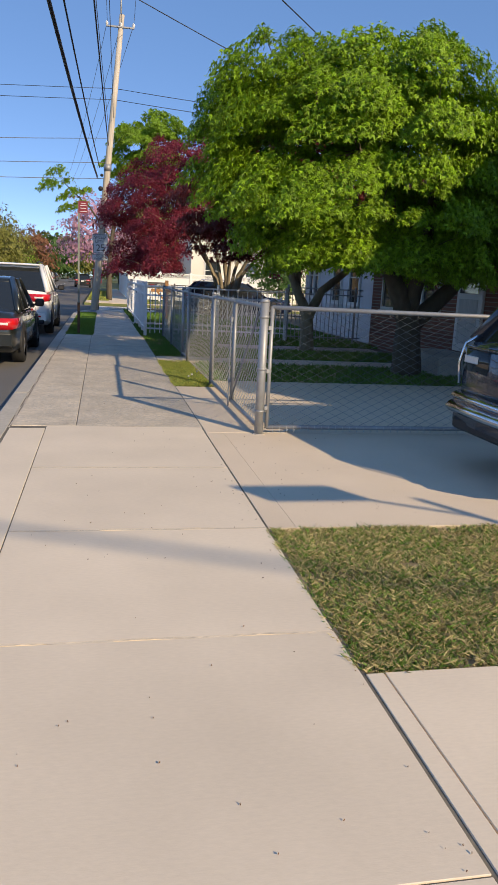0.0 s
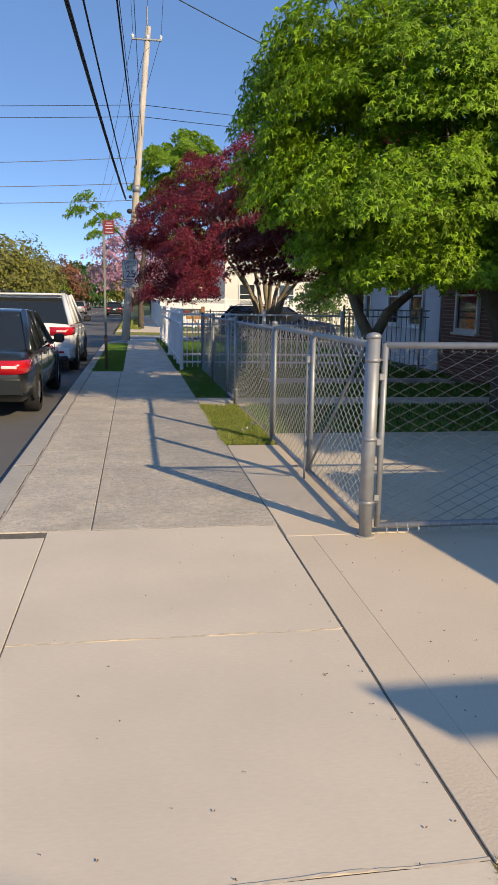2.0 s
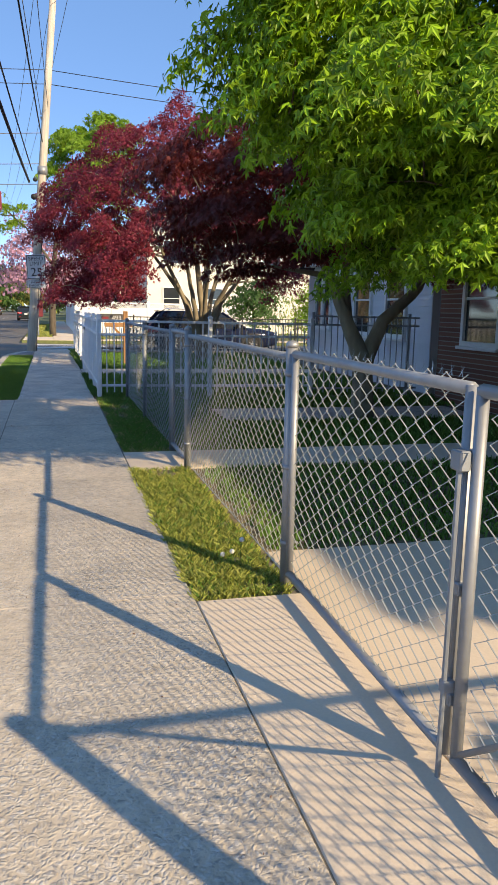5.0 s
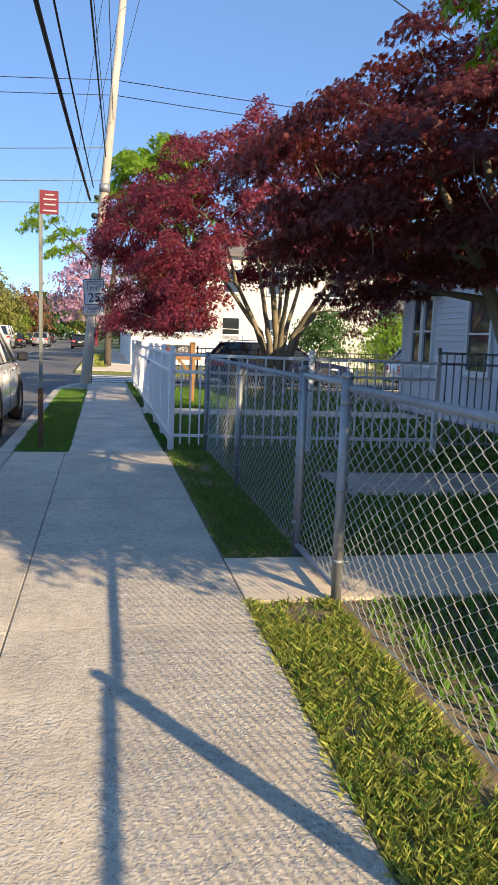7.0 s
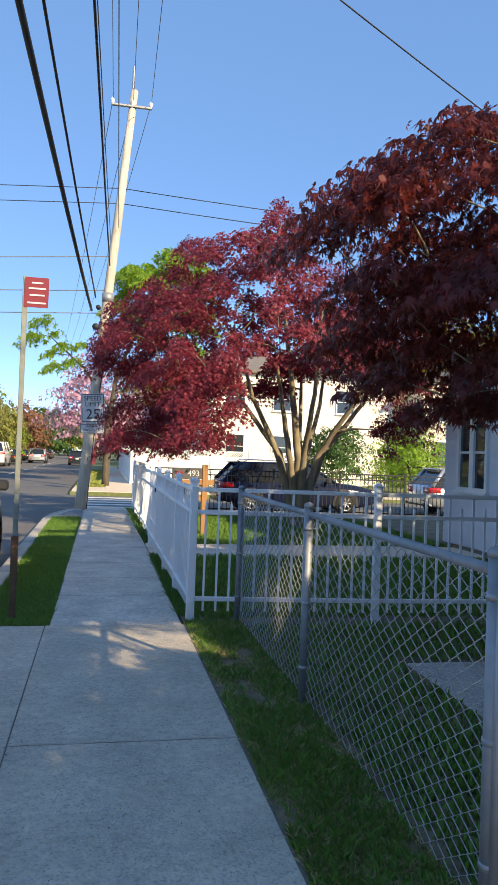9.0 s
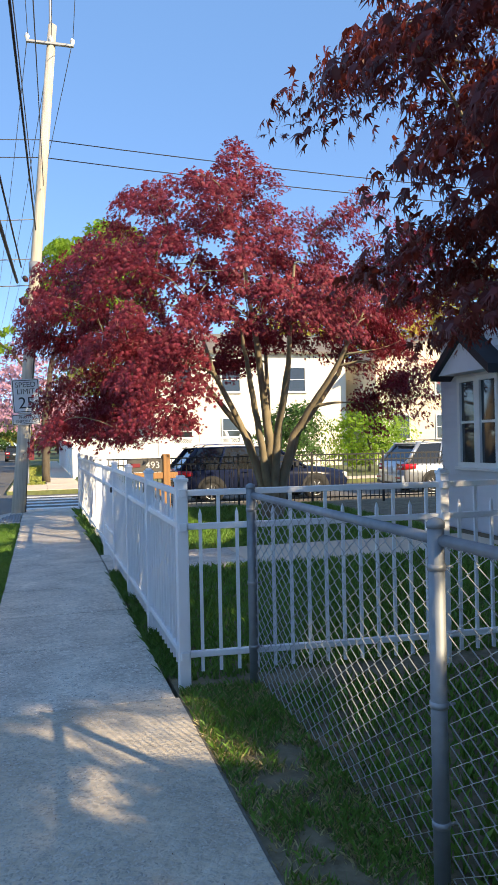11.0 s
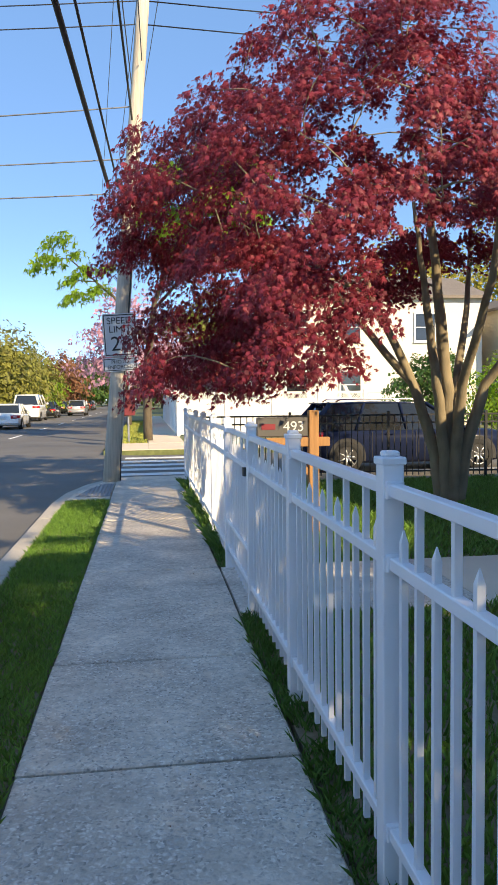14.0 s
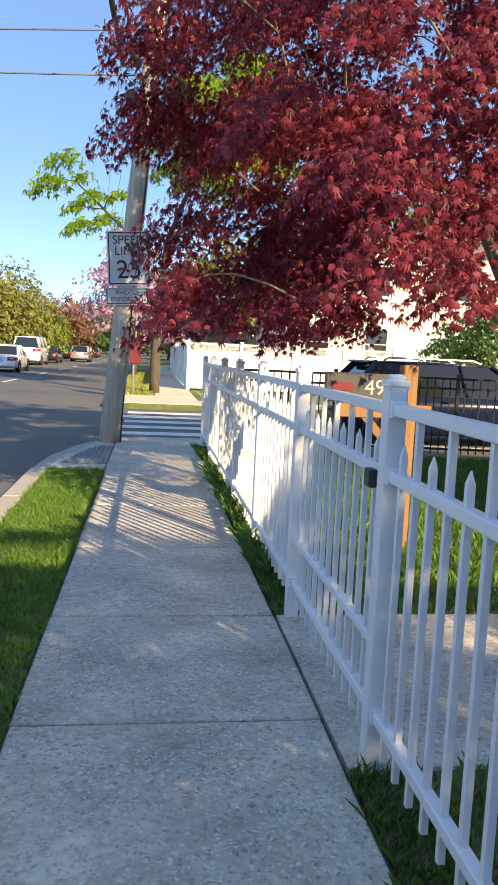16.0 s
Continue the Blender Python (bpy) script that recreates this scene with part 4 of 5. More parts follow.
def wheel(parent, x, y, r, w):
    """Tyre with a dished rim and spokes."""
    s = 1 if x > 0 else -1
    prof = [(r * 0.66, -w / 2), (r * 0.93, -w / 2), (r, -w * 0.36), (r, w * 0.36), (r * 0.93, w / 2), (r * 0.66, w / 2)]
    bm = bmesh.new()
    n = 28
    rings = [[bm.verts.new((x + o, y + math.cos(a) * q, r + math.sin(a) * q)) for q, o in prof] for a in (2 * math.pi * k / n for k in range(n))]
    for k in range(n):
        a, b = rings[k], rings[(k + 1) % n]
        for i in range(len(prof) - 1):
            bm.faces.new((a[i], b[i], b[i + 1], a[i + 1]))
    bmesh.ops.recalc_face_normals(bm, faces=bm.faces)
    t = part("wheel", bm, RUBBER, parent, "black rubber tyre", True)
    xo = x + s * w * 0.36
    bm = tube([(x - s * w * 0.1, y, r), (x + s * w * 0.12, y, r)], r * 0.67, 24)
    part("brake_disc", bm, PLASTIC_BLACK, t)
    bm = tube([(xo - s * 0.03, y, r), (xo + s * 0.015, y, r)], r * 0.14, 14)
    for k in range(7):
        a = 2 * math.pi * k / 7
        tube([(xo, y + math.cos(a) * r * 0.1, r + math.sin(a) * r * 0.1), (xo - s * 0.01, y + math.cos(a) * r * 0.64, r + math.sin(a) * r * 0.64)], [r * 0.085, r * 0.065], 5, bm)
    m = 24
    ring = [(xo - s * 0.01, y + math.cos(2 * math.pi * k / m) * r * 0.64, r + math.sin(2 * math.pi * k / m) * r * 0.64) for k in range(m + 1)]
    tube(ring, r * 0.045, 6, bm, False)
    part("rim", bm, RIM, t, "silver alloy rim", True)


def car(label, at, rz, L, W, H, paint, rear_len=0.9, front_len=1.0, belt=0.62, kind="sedan", wheel_r=0.32, category="car", group="", clearance=0.2, lamp=None):
    """A car that points along +y, its rear bumper at y = 0."""
    c = thing("car" if kind != "van" else "van", label, category, at, group, rz)
    hw = W / 2
    bz = H * belt
    hood = bz * (0.97 if kind == "sedan" else 1.0)
    # lower body, station by station: y, half width, bottom, top
    if kind == "sedan":
        st = [(0.0, 0.86, 0.36, 0.80), (0.05, 0.93, 0.27, 0.96), (0.20, 0.97, 0.24, 1.0), (0.85, 1.0, clearance, 1.03), (1.3, 1.0, clearance, 1.0), (L * 0.5, 1.0, clearance, 0.98),
              (L - 1.35, 1.0, clearance, 0.97), (L - 0.6, 0.97, clearance, 0.86), (L - 0.15, 0.9, 0.25, 0.74), (L, 0.78, 0.32, 0.6)]
    else:
        st = [(0.0, 0.9, 0.42, 0.95), (0.05, 0.95, 0.34, 1.0), (0.2, 0.98, 0.3, 1.0), (0.85, 1.0, clearance, 1.0), (1.3, 1.0, clearance, 1.0), (L * 0.5, 1.0, clearance, 1.0),
              (L - 1.35, 1.0, clearance, 0.99), (L - 0.6, 0.98, clearance, 0.93), (L - 0.12, 0.92, 0.3, 0.84), (L, 0.82, 0.36, 0.68)]
    secs = []
    for y, w, zb, zt in st:
        w, zt = w * hw, zt * bz
        zm = zb + (zt - zb) * 0.55
        r = [(-w * 0.90, zb), (-w * 0.985, zb + 0.08), (-w, zm), (-w * 0.975, zt - 0.10), (-w * 0.90, zt - 0.02), (-w * 0.5, zt + 0.012),
             (w * 0.5, zt + 0.012), (w * 0.90, zt - 0.02), (w * 0.975, zt - 0.10), (w, zm), (w * 0.985, zb + 0.08), (w * 0.90, zb)]
        secs.append([(x, y, z) for x, z in r])
    body = part("body", loft(secs), paint, c, "", True)
    # glasshouse: four stations at the belt and at the roof
    if kind == "sedan":
        yb, yr0, yr1, yf = 0.62, 1.35, L * 0.53, L - 1.35
    elif kind == "suv":
        yb, yr0, yr1, yf = 0.10, 0.58, L * 0.56, L - 1.25
    else:
        yb, yr0, yr1, yf = 0.03, 0.10, L * 0.74, L - 0.85
    bw, rw = hw * 0.93, hw * (0.74 if kind == "sedan" else 0.72)

    def ring(y, w, z):
        return [(-w, y, z), (w, y, z)]
    bm = bmesh.new()
    lo = [bm.verts.new(p) for p in ((-bw, yb, bz - 0.03), (bw, yb, bz - 0.03), (bw, yf, bz - 0.05), (-bw, yf, bz - 0.05))]
    hi = [bm.verts.new(p) for p in ((-rw, yr0, H - 0.05), (rw, yr0, H - 0.05), (rw, yr1, H - 0.05), (-rw, yr1, H - 0.05))]
    for i in range(4):
        bm.faces.new((lo[i], lo[(i + 1) % 4], hi[(i + 1) % 4], hi[i]))
    bm.faces.new(hi)
    bmesh.ops.recalc_face_normals(bm, faces=bm.faces)
    part("glasshouse", bm, CAR_GLASS, c, "dark tinted glass")
    # roof skin
    rs = []
    for y, dz, k in ((yr0 - 0.06, -0.07, 0.97), (yr0 + 0.1, -0.02, 1.0), ((yr0 + yr1) / 2, 0.0, 1.0), (yr1 - 0.12, -0.02, 1.0), (yr1 + 0.06, -0.075, 0.97)):
        w = rw * k + 0.012
        rs.append([(-w, y, H + dz - 0.035), (-w * 0.93, y, H + dz - 0.008), (-w * 0.5, y, H + dz), (w * 0.5, y, H + dz), (w * 0.93, y, H + dz - 0.008), (w, y, H + dz - 0.035), (w * 0.9, y, H + dz - 0.05), (-w * 0.9, y, H + dz - 0.05)])
    part("roof", loft(rs), paint, c, "", True)
    e = 0.012
    for s in (-1, 1):
        for (y0, z0), (y1, z1), r in (((yb, bz - 0.02), (yr0, H - 0.04), 0.05 if kind == "sedan" else 0.06), ((yf, bz - 0.04), (yr1, H - 0.04), 0.035),
                                      ((L * 0.46, bz - 0.02), (L * 0.44, H - 0.04), 0.03), ((yb + (0.75 if kind == "sedan" else 1.0), bz - 0.02), (yr0 + (0.15 if kind == "sedan" else 0.75), H - 0.04), 0.03)):
            part("pillar", tube([(s * (bw + e), y0, z0), (s * (rw + e), y1, z1)], r, 8), paint, c, "", True)
        ym = yf - 0.35
        bm = box((s * (hw + 0.02) - 0.0, ym - 0.05, bz - 0.02), (s * (hw + 0.19), ym + 0.07, bz + 0.13), 0.03)
        box((s * (hw * 0.93), ym - 0.01, bz - 0.01), (s * (hw + 0.05), ym + 0.03, bz + 0.03), 0.005, bm)
        part("mirror", bm, PLASTIC_BLACK if paint is CAR_DARK or kind == "suv" else paint, c)
        # lamps, handles, arches
        tz = bz * (0.80 if kind == "sedan" else 0.86)
        lo_z, hi_z = tz - 0.11, tz + 0.08
        line = [(0.48, -0.012), (0.80, -0.018), (0.915, 0.0), (0.968, 0.06), (1.0, 0.22), (1.012, 0.36)]
        tl = part("tail_lamp", loft([[(s * hw * a, b, lo_z + 0.05 * k / 5), (s * hw * a, b, hi_z), (s * hw * a * 0.93, b + 0.05, hi_z), (s * hw * a * 0.93, b + 0.05, lo_z + 0.05 * k / 5)]
                                     for k, (a, b) in enumerate(line)]), lamp or LAMP_RED, c, "red tail lamp" if lamp is None else "smoked tail lamp", True)
        part("lens", box((s * hw * 0.62, -0.022, tz - 0.03), (s * hw * 0.84, 0.03, tz + 0.015), 0.008), LAMP_CLEAR, tl, "clear reversing lens")
        part("head_lamp", box((s * hw * 0.5, L - 0.2, bz * 0.62), (s * hw * 0.9, L - 0.02, bz * 0.78), 0.03), LAMP_CLEAR, c)
        for yy in (L * 0.36, L * 0.58):
            part("door_handle", box((s * hw - 0.004, yy, bz * 0.86), (s * hw + s * 0.028, yy + 0.17, bz * 0.86 + 0.03), 0.008), paint, c)
        for yy in (L * 0.30, L * 0.50, L * 0.70):
            part("door_seam", box((s * (hw - 0.006), yy - 0.004, clearance + 0.12), (s * (hw + 0.0015), yy + 0.004, bz - 0.06)), PLASTIC_BLACK, c)
        for yw in (rear_len, L - front_len):
            pts = [(s * (hw - 0.03), yw + math.cos(a) * wheel_r * 1.17, wheel_r + math.sin(a) * wheel_r * 1.17) for a in np.linspace(-0.25, math.pi + 0.25, 18)]
            bm = bmesh.new()
            a_ = [bm.verts.new(p) for p in pts]
            b_ = [bm.verts.new((p[0] + s * 0.034, p[1], p[2])) for p in pts]
            cin = bm.verts.new((s * (hw + 0.004), yw, wheel_r * 0.9))
            for i in range(len(pts) - 1):
                bm.faces.new((b_[i], b_[i + 1], cin))
                bm.faces.new((a_[i], a_[i + 1], b_[i + 1], b_[i]))
            part("wheel_arch", bm, PLASTIC_BLACK, c, "dark wheel arch")
            wheel(c, s * (hw - 0.085), yw, wheel_r, 0.21)
    part("bumper", loft([[(-hw * 0.9, -0.05, 0.36), (-hw * 0.9, -0.05, 0.54), (-hw * 0.9, 0.12, 0.58), (-hw * 0.9, 0.12, 0.3)],
                         [(-hw * 0.4, -0.09, 0.36), (-hw * 0.4, -0.09, 0.54), (-hw * 0.4, 0.12, 0.58), (-hw * 0.4, 0.12, 0.3)],
                         [(hw * 0.4, -0.09, 0.36), (hw * 0.4, -0.09, 0.54), (hw * 0.4, 0.12, 0.58), (hw * 0.4, 0.12, 0.3)],
                         [(hw * 0.9, -0.05, 0.36), (hw * 0.9, -0.05, 0.54), (hw * 0.9, 0.12, 0.58), (hw * 0.9, 0.12, 0.3)]]), paint, c, "", False)
    pl = part("number_plate", box((-0.16, -0.11 if kind == "sedan" else -0.02, bz * 0.66), (0.16, 0.02, bz * 0.66 + 0.16), 0.004), SIGN_WHITE, c)
    if kind == "suv":
        for s in (-1, 1):
            part("roof_rail", tube([(s * rw * 0.9, yr0 + 0.15, H - 0.01), (s * rw * 0.9, yr0 + 0.25, H + 0.045), (s * rw * 0.9, yr1 - 0.3, H + 0.045), (s * rw * 0.9, yr1 - 0.15, H - 0.01)], 0.016, 6), PLASTIC_BLACK if paint is not CAR_BLUE else CHROME, c)
            part("reflector", box((s * hw * 0.55, -0.10, 0.46), (s * hw * 0.78, -0.04, 0.50), 0.006), LAMP_RED, c)
        part("lower_trim", box((-hw * 0.86, -0.075, 0.30), (hw * 0.86, 0.1, 0.40), 0.02), PLASTIC_BLACK, c)
        part("spoiler", box((-rw, yr0 - 0.16, H - 0.06), (rw, yr0 + 0.02, H - 0.02), 0.012), paint, c)
    return c


ROADZ = -0.14
car("dark grey green sedan parked at the curb", (0.28, 15.35, ROADZ), 0, 4.75, 1.78, 1.44, CAR_DARK, rear_len=1.0)
car("white sport utility vehicle parked at the curb", (0.28, 21.95, ROADZ), 0, 4.82, 1.92, 1.74, CAR_WHITE, kind="suv", wheel_r=0.37, rear_len=1.02)
car("dark blue station wagon with roof rails parked on the side street", (6.1, 36.6, ROADZ), -90, 4.8, 1.85, 1.50, CAR_BLUE, kind="suv", wheel_r=0.34)
car("silver car parked further along the side street", (12.6, 36.6, ROADZ), -90, 4.6, 1.8, 1.5, CAR_SILVER, kind="suv")
car("white van parked far down the road", (-6.2, 79, ROADZ), 0, 5.2, 1.95, 2.1, CAR_WHITE, kind="van", wheel_r=0.36, category="van")
car("dark car parked far down the road", (-6.0, 88, ROADZ), 0, 4.6, 1.8, 1.5, CAR_DARK)
car("white sedan driving down the road", (-5.0, 63, ROADZ), 0, 4.7, 1.8, 1.45, CAR_WHITE)
car("silver car parked far down the road", (-4.2, 98, ROADZ), 0, 4.6, 1.8, 1.6, CAR_SILVER, kind="suv")
car("dark car parked far down the near curb", (0.3, 92, ROADZ), 0, 4.6, 1.8, 1.55, CAR_DARK, kind="suv")
for k in range(5):
    car("car parked far down the road", (-6.2 + 0.2 * (k % 2), 110 + 8 * k, ROADZ), 0, 4.6, 1.8, 1.5, (CAR_DARK, CAR_SILVER, CAR_WHITE)[k % 3], kind="suv" if k % 2 else "sedan", group="far parked cars")


def old_car():
    """An older tall estate car with a chrome rear bumper."""
    c = car("old navy estate car with a chrome bumper parked in the driveway", (5.45, 7.86, 0.0), -90, 4.9, 1.9, 1.72, CAR_NAVY, lamp=CAR_GLASS, rear_len=1.1, wheel_r=0.36, clearance=0.28, kind="suv", belt=0.6)
    for z0, z1, d in ((0.44, 0.52, 0.13), (0.54, 0.60, 0.09)):
        bm = loft([[(x, -d + dy, z0), (x, -d + dy - 0.035, (z0 + z1) / 2), (x, -d + dy, z1), (x, -d + dy + 0.08, z1), (x, -d + dy + 0.08, z0)]
                   for x, dy in ((-0.96, 0.42), (-0.95, 0.12), (-0.85, 0.03), (-0.3, 0.0), (0.3, 0.0), (0.85, 0.03), (0.95, 0.12), (0.96, 0.42))])
        part("chrome_bumper", bm, CHROME, c, "polished chrome bumper bar", True)
    for x in (-0.9, 0.9):
        part("corner_strip", tube([(x, 0.0, 0.66), (x * 1.01, -0.012, 0.84), (x * 0.985, 0.02, 1.0), (x * 0.93, 0.09, 1.06)], 0.014, 8), CHROME, c, "bright chrome corner strip", True)
    part("tailgate_trim", tube([(-0.8, -0.02, 0.98), (0.8, -0.02, 0.98)], 0.012, 8), CHROME, c, "", True)
    return c


old_car()


# ---- utility pole, wires and street signs ----
PB = Vector((2.19, 34.15, 0))


def on_pole(z):
    return Vector((PB.x + 0.088 * z, PB.y - 0.005 * z, z))


pole = thing("utility_pole", "tall weathered wooden utility pole leaning over the sidewalk corner", "utility pole", PB)
part("pole", tube([on_pole(z) - PB for z in (-0.1, 1.5, 4, 7, 11.0)], [0.155, 0.145, 0.13, 0.115, 0.095], 16), POLE_WOOD, pole, "", True)
a = on_pole(10.55) - PB
part("crossarm", box((a.x - 0.55, a.y - 0.12, a.z - 0.03), (a.x + 0.5, a.y - 0.04, a.z + 0.03), 0.01), GALV, pole, "pale steel crossarm")
for dx in (-0.52, 0.0, 0.47):
    part("insulator", tube([(a.x + dx, a.y - 0.08, a.z + 0.02), (a.x + dx, a.y - 0.08, a.z + 0.1), (a.x + dx, a.y - 0.08, a.z + 0.18)], [0.03, 0.06, 0.02], 10), WHITE_VINYL, pole)
part("pole_tip", tube([a + Vector((0, 0, 0.5)), a + Vector((0.0, 0, 1.1))], [0.035, 0.03], 8), GALV, pole)
for z, r in ((5.2, 0.06), (4.7, 0.09)):
    q = on_pole(z) - PB
    part("splice_case", tube([q + Vector((-0.2, -0.5, -0.05)), q + Vector((-0.19, -0.1, 0.0))], r, 10), PLASTIC_BLACK, pole, "black cable splice case", True)
q = on_pole(5.5) - PB
part("clamp", tube([q + Vector((0, 0, -0.12)), q + Vector((0, 0, 0.12))], 0.15, 14), GALV, pole, "", True)
part("ground_cable", tube([(0.16, -0.06, 0), (0.2, -0.07, 1.0), (0.32, -0.12, 2.4), (0.55, -0.14, 5.0)], 0.012, 6), CABLE, pole)


def wire(name, label, a, b, sag, r, material=CABLE, steps=24):
    a, b = Vector(a), Vector(b)
    pts = [a.lerp(b, i / steps) - Vector((0, 0, sag * 4 * (i / steps) * (1 - i / steps))) for i in range(steps + 1)]
    return tagged(link(name, tube(pts, r, 6), material, smooth=True), label, "cable")


wire("cable", "thick black telephone cable above the sidewalk", on_pole(5.1) + Vector((-0.36, -0.3, 0)), (1.1, -4.5, 6.2), 0.42, 0.036)
wire("cable", "black telephone cable above the sidewalk", on_pole(5.45) + Vector((-0.30, -0.2, 0)), (1.22, -4.5, 6.85), 0.4, 0.018)
wire("cable", "black telephone cable above the sidewalk", on_pole(6.3) + Vector((-0.05, -0.2, 0)), (1.72, -4.5, 7.4), 0.4, 0.018)
wire("cable", "thin grey drop cable above the sidewalk", on_pole(6.9) + Vector((-0.1, -0.2, 0)), (1.6, -4.5, 8.4), 0.4, 0.009, CABLE_GREY)
wire("cable", "thin grey drop cable above the sidewalk", on_pole(7.3) + Vector((0.05, -0.2, 0)), (2.0, -4.5, 8.9), 0.4, 0.009, CABLE_GREY)
wire("service_wire", "twisted service cable crossing high above the sidewalk", (-16.6, 4.4, 8.75), (24.6, -14.0, 8.75), 0.0, 0.03)
for dx in (-0.52, 0.0, 0.47):
    o = on_pole(10.7) + Vector((dx, -0.1, 0))
    wire("power_line", "thin overhead power line", o, (o.x - 1.1, -26, 11.6), 0.5, 0.008, CABLE_GREY)
    wire("power_line", "thin overhead power line", o, (o.x - 3.5, 80, 10.2), 0.6, 0.009, CABLE_GREY)
for z in (8.0, 8.4):
    wire("power_line", "thin overhead wire across the side street", on_pole(z), (-40, 40, z + 0.3), 0.4, 0.010, CABLE)
    wire("power_line", "thin overhead wire along the side street", on_pole(z), (45, 30, z - 0.1), 0.9, 0.011, CABLE)
wire("service_wire", "service wire crossing above the lawn", (9.36, 24.9, 6.3), (-7.5, 18.0, 11.0), 0.25, 0.011, CABLE)
wire("service_wire", "service wire to the brick house", (10.5, 19.8, 4.3), (-7.8, 5.0, 10.5), 0.4, 0.010, CABLE)
for z, y2 in ((5.1, 35.5), (5.7, 37), (6.6, 39)):
    wire("service_wire", "service wire across the road", on_pole(z), (-30, y2, z + 0.4), 0.6, 0.012, CABLE_GREY)


def sheet(lo, hi, r=0.03):
    """A thin sign sheet with rounded corners, facing -y."""
    x0, z0, x1, z1 = lo[0], lo[2], hi[0], hi[2]
    pts = []
    for cx, cz, a0 in ((x1 - r, z1 - r, 0), (x0 + r, z1 - r, 90), (x0 + r, z0 + r, 180), (x1 - r, z0 + r, 270)):
        for k in range(5):
            a = radians(a0 + k * 22.5)
            pts.append((cx + math.cos(a) * r, cz + math.sin(a) * r))
    bm = bmesh.new()
    f = [bm.verts.new((x, lo[1], z)) for x, z in pts]
    g = [bm.verts.new((x, hi[1], z)) for x, z in pts]
    n = len(f)
    for i in range(n):
        bm.faces.new((f[i], f[(i + 1) % n], g[(i + 1) % n], g[i]))
    bm.faces.new(f)
    bm.faces.new(g[::-1])
    bmesh.ops.recalc_face_normals(bm, faces=bm.faces)
    return bm


def frame_bars(w, h, t, d):
    bm = box((-w / 2, -d, -h / 2), (w / 2, 0, -h / 2 + t))
    box((-w / 2, -d, h / 2 - t), (w / 2, 0, h / 2), 0, bm)
    box((-w / 2, -d, -h / 2 + t), (-w / 2 + t, 0, h / 2 - t), 0, bm)
    box((w / 2 - t, -d, -h / 2 + t), (w / 2, 0, h / 2 - t), 0, bm)
    return bm


ss = thing("speed_limit_sign", "white speed limit 25 sign with black letters on the utility pole", "road sign", (2.41, 33.96, 2.60))
ss.rotation_euler = (0, radians(-3), radians(-2))
plate = part("plate", sheet((-0.30, 0, -0.375), (0.30, 0.006, 0.375)), SIGN_WHITE, ss)
part("border", frame_bars(0.56, 0.71, 0.016, 0.003), SIGN_BLACK, ss, "thin black border")
for body, size, z in (("SPEED", 0.165, 0.245), ("LIMIT", 0.165, 0.095), ("25", 0.36, -0.165)):
    o = lettering("lettering", body, size, SIGN_BLACK, Matrix(), ss, "black letters")
    o.matrix_local = pose(0, -0.004, z, 90, 0, 0)
ps = thing("photo_enforced_sign", "white photo enforced plate below the speed sign", "road sign", (2.40, 33.96, 2.08))
ps.rotation_euler = (0, radians(-3), radians(-2))
part("plate", sheet((-0.30, 0, -0.12), (0.30, 0.006, 0.12)), SIGN_WHITE, ps)
part("border", frame_bars(0.57, 0.21, 0.012, 0.003), SIGN_BLACK, ps)
for body, z in (("PHOTO", 0.045), ("ENFORCED", -0.045)):
    o = lettering("lettering", body, 0.088, SIGN_BLACK, Matrix(), ps, "black letters")
    o.matrix_local = pose(0, -0.004, z, 90, 0, 0)

pk = thing("parking_sign", "red and white street sign on a leaning rusty steel post", "road sign", (1.94, 21.4, -0.02))
part("post", box((-0.022, -0.014, 0), (0.022, 0.014, 3.08), 0.004), SIGN_POST, pk, "grey steel channel post")
part("post_foot", box((-0.03, -0.022, 0), (0.03, 0.022, 0.75), 0.005), RUST, pk, "rusty post foot")
part("plate", sheet((-0.005, -0.022, 2.80), (0.205, -0.017, 3.07), 0.012), SIGN_RED, pk, "red sign plate")
for z, w in ((3.02, 0.10), (2.97, 0.15), (2.91, 0.13), (2.84, 0.16)):
    part("text_bar", box((0.105 - w / 2, -0.026, z - 0.007), (0.105 + w / 2, -0.0225, z + 0.007)), SIGN_WHITE, pk, "pale unreadable lettering")

rb = thing("alarm_box", "dark red street alarm box on a thin pale post", "alarm box", (2.24, 46.0, 0))
part("post", tube([(0, 0, 0), (0, 0, 1.1)], 0.035, 10), GALV_DULL, rb)
part("case", box((-0.23, -0.12, 0.92), (0.23, 0.12, 1.66), 0.02), RED_BOX, rb)
part("hood", box((-0.23, -0.15, 1.64), (0.23, 0.14, 1.70), 0.015), RED_BOX, rb)
part("conduit", tube([(0.05, 0.05, 1.6), (0.06, 0.05, 3.0)], 0.03, 8), GALV_DULL, rb)

nb = thing("number_sign", "charcoal number sign hung from an orange wooden post", "sign", (4.62, 28.5, 0))
part("post", box((-0.055, -0.055, -0.05), (0.055, 0.055, 1.32), 0.008), POST_WOOD, nb, "orange stained wooden post")
part("arm", box((-0.52, -0.035, 0.93), (0.18, 0.035, 1.03), 0.006), POST_WOOD, nb)
part("strut", tube([(-0.32, 0, 0.95), (-0.03, 0, 0.62)], 0.04, 4), POST_WOOD, nb)
part("board", box((-0.62, -0.03, 1.04), (-0.06, 0.03, 1.25), 0.008), SIGN_BOARD, nb, "charcoal box")
part("flag", box((-0.57, -0.036, 1.12), (-0.42, -0.0305, 1.18)), SIGN_RED, nb, "red flag")
o = lettering("lettering", "493", 0.155, SIGN_WHITE, Matrix(), nb, "white numerals")
o.matrix_local = pose(-0.22, -0.033, 1.145, 90, 0, 0)


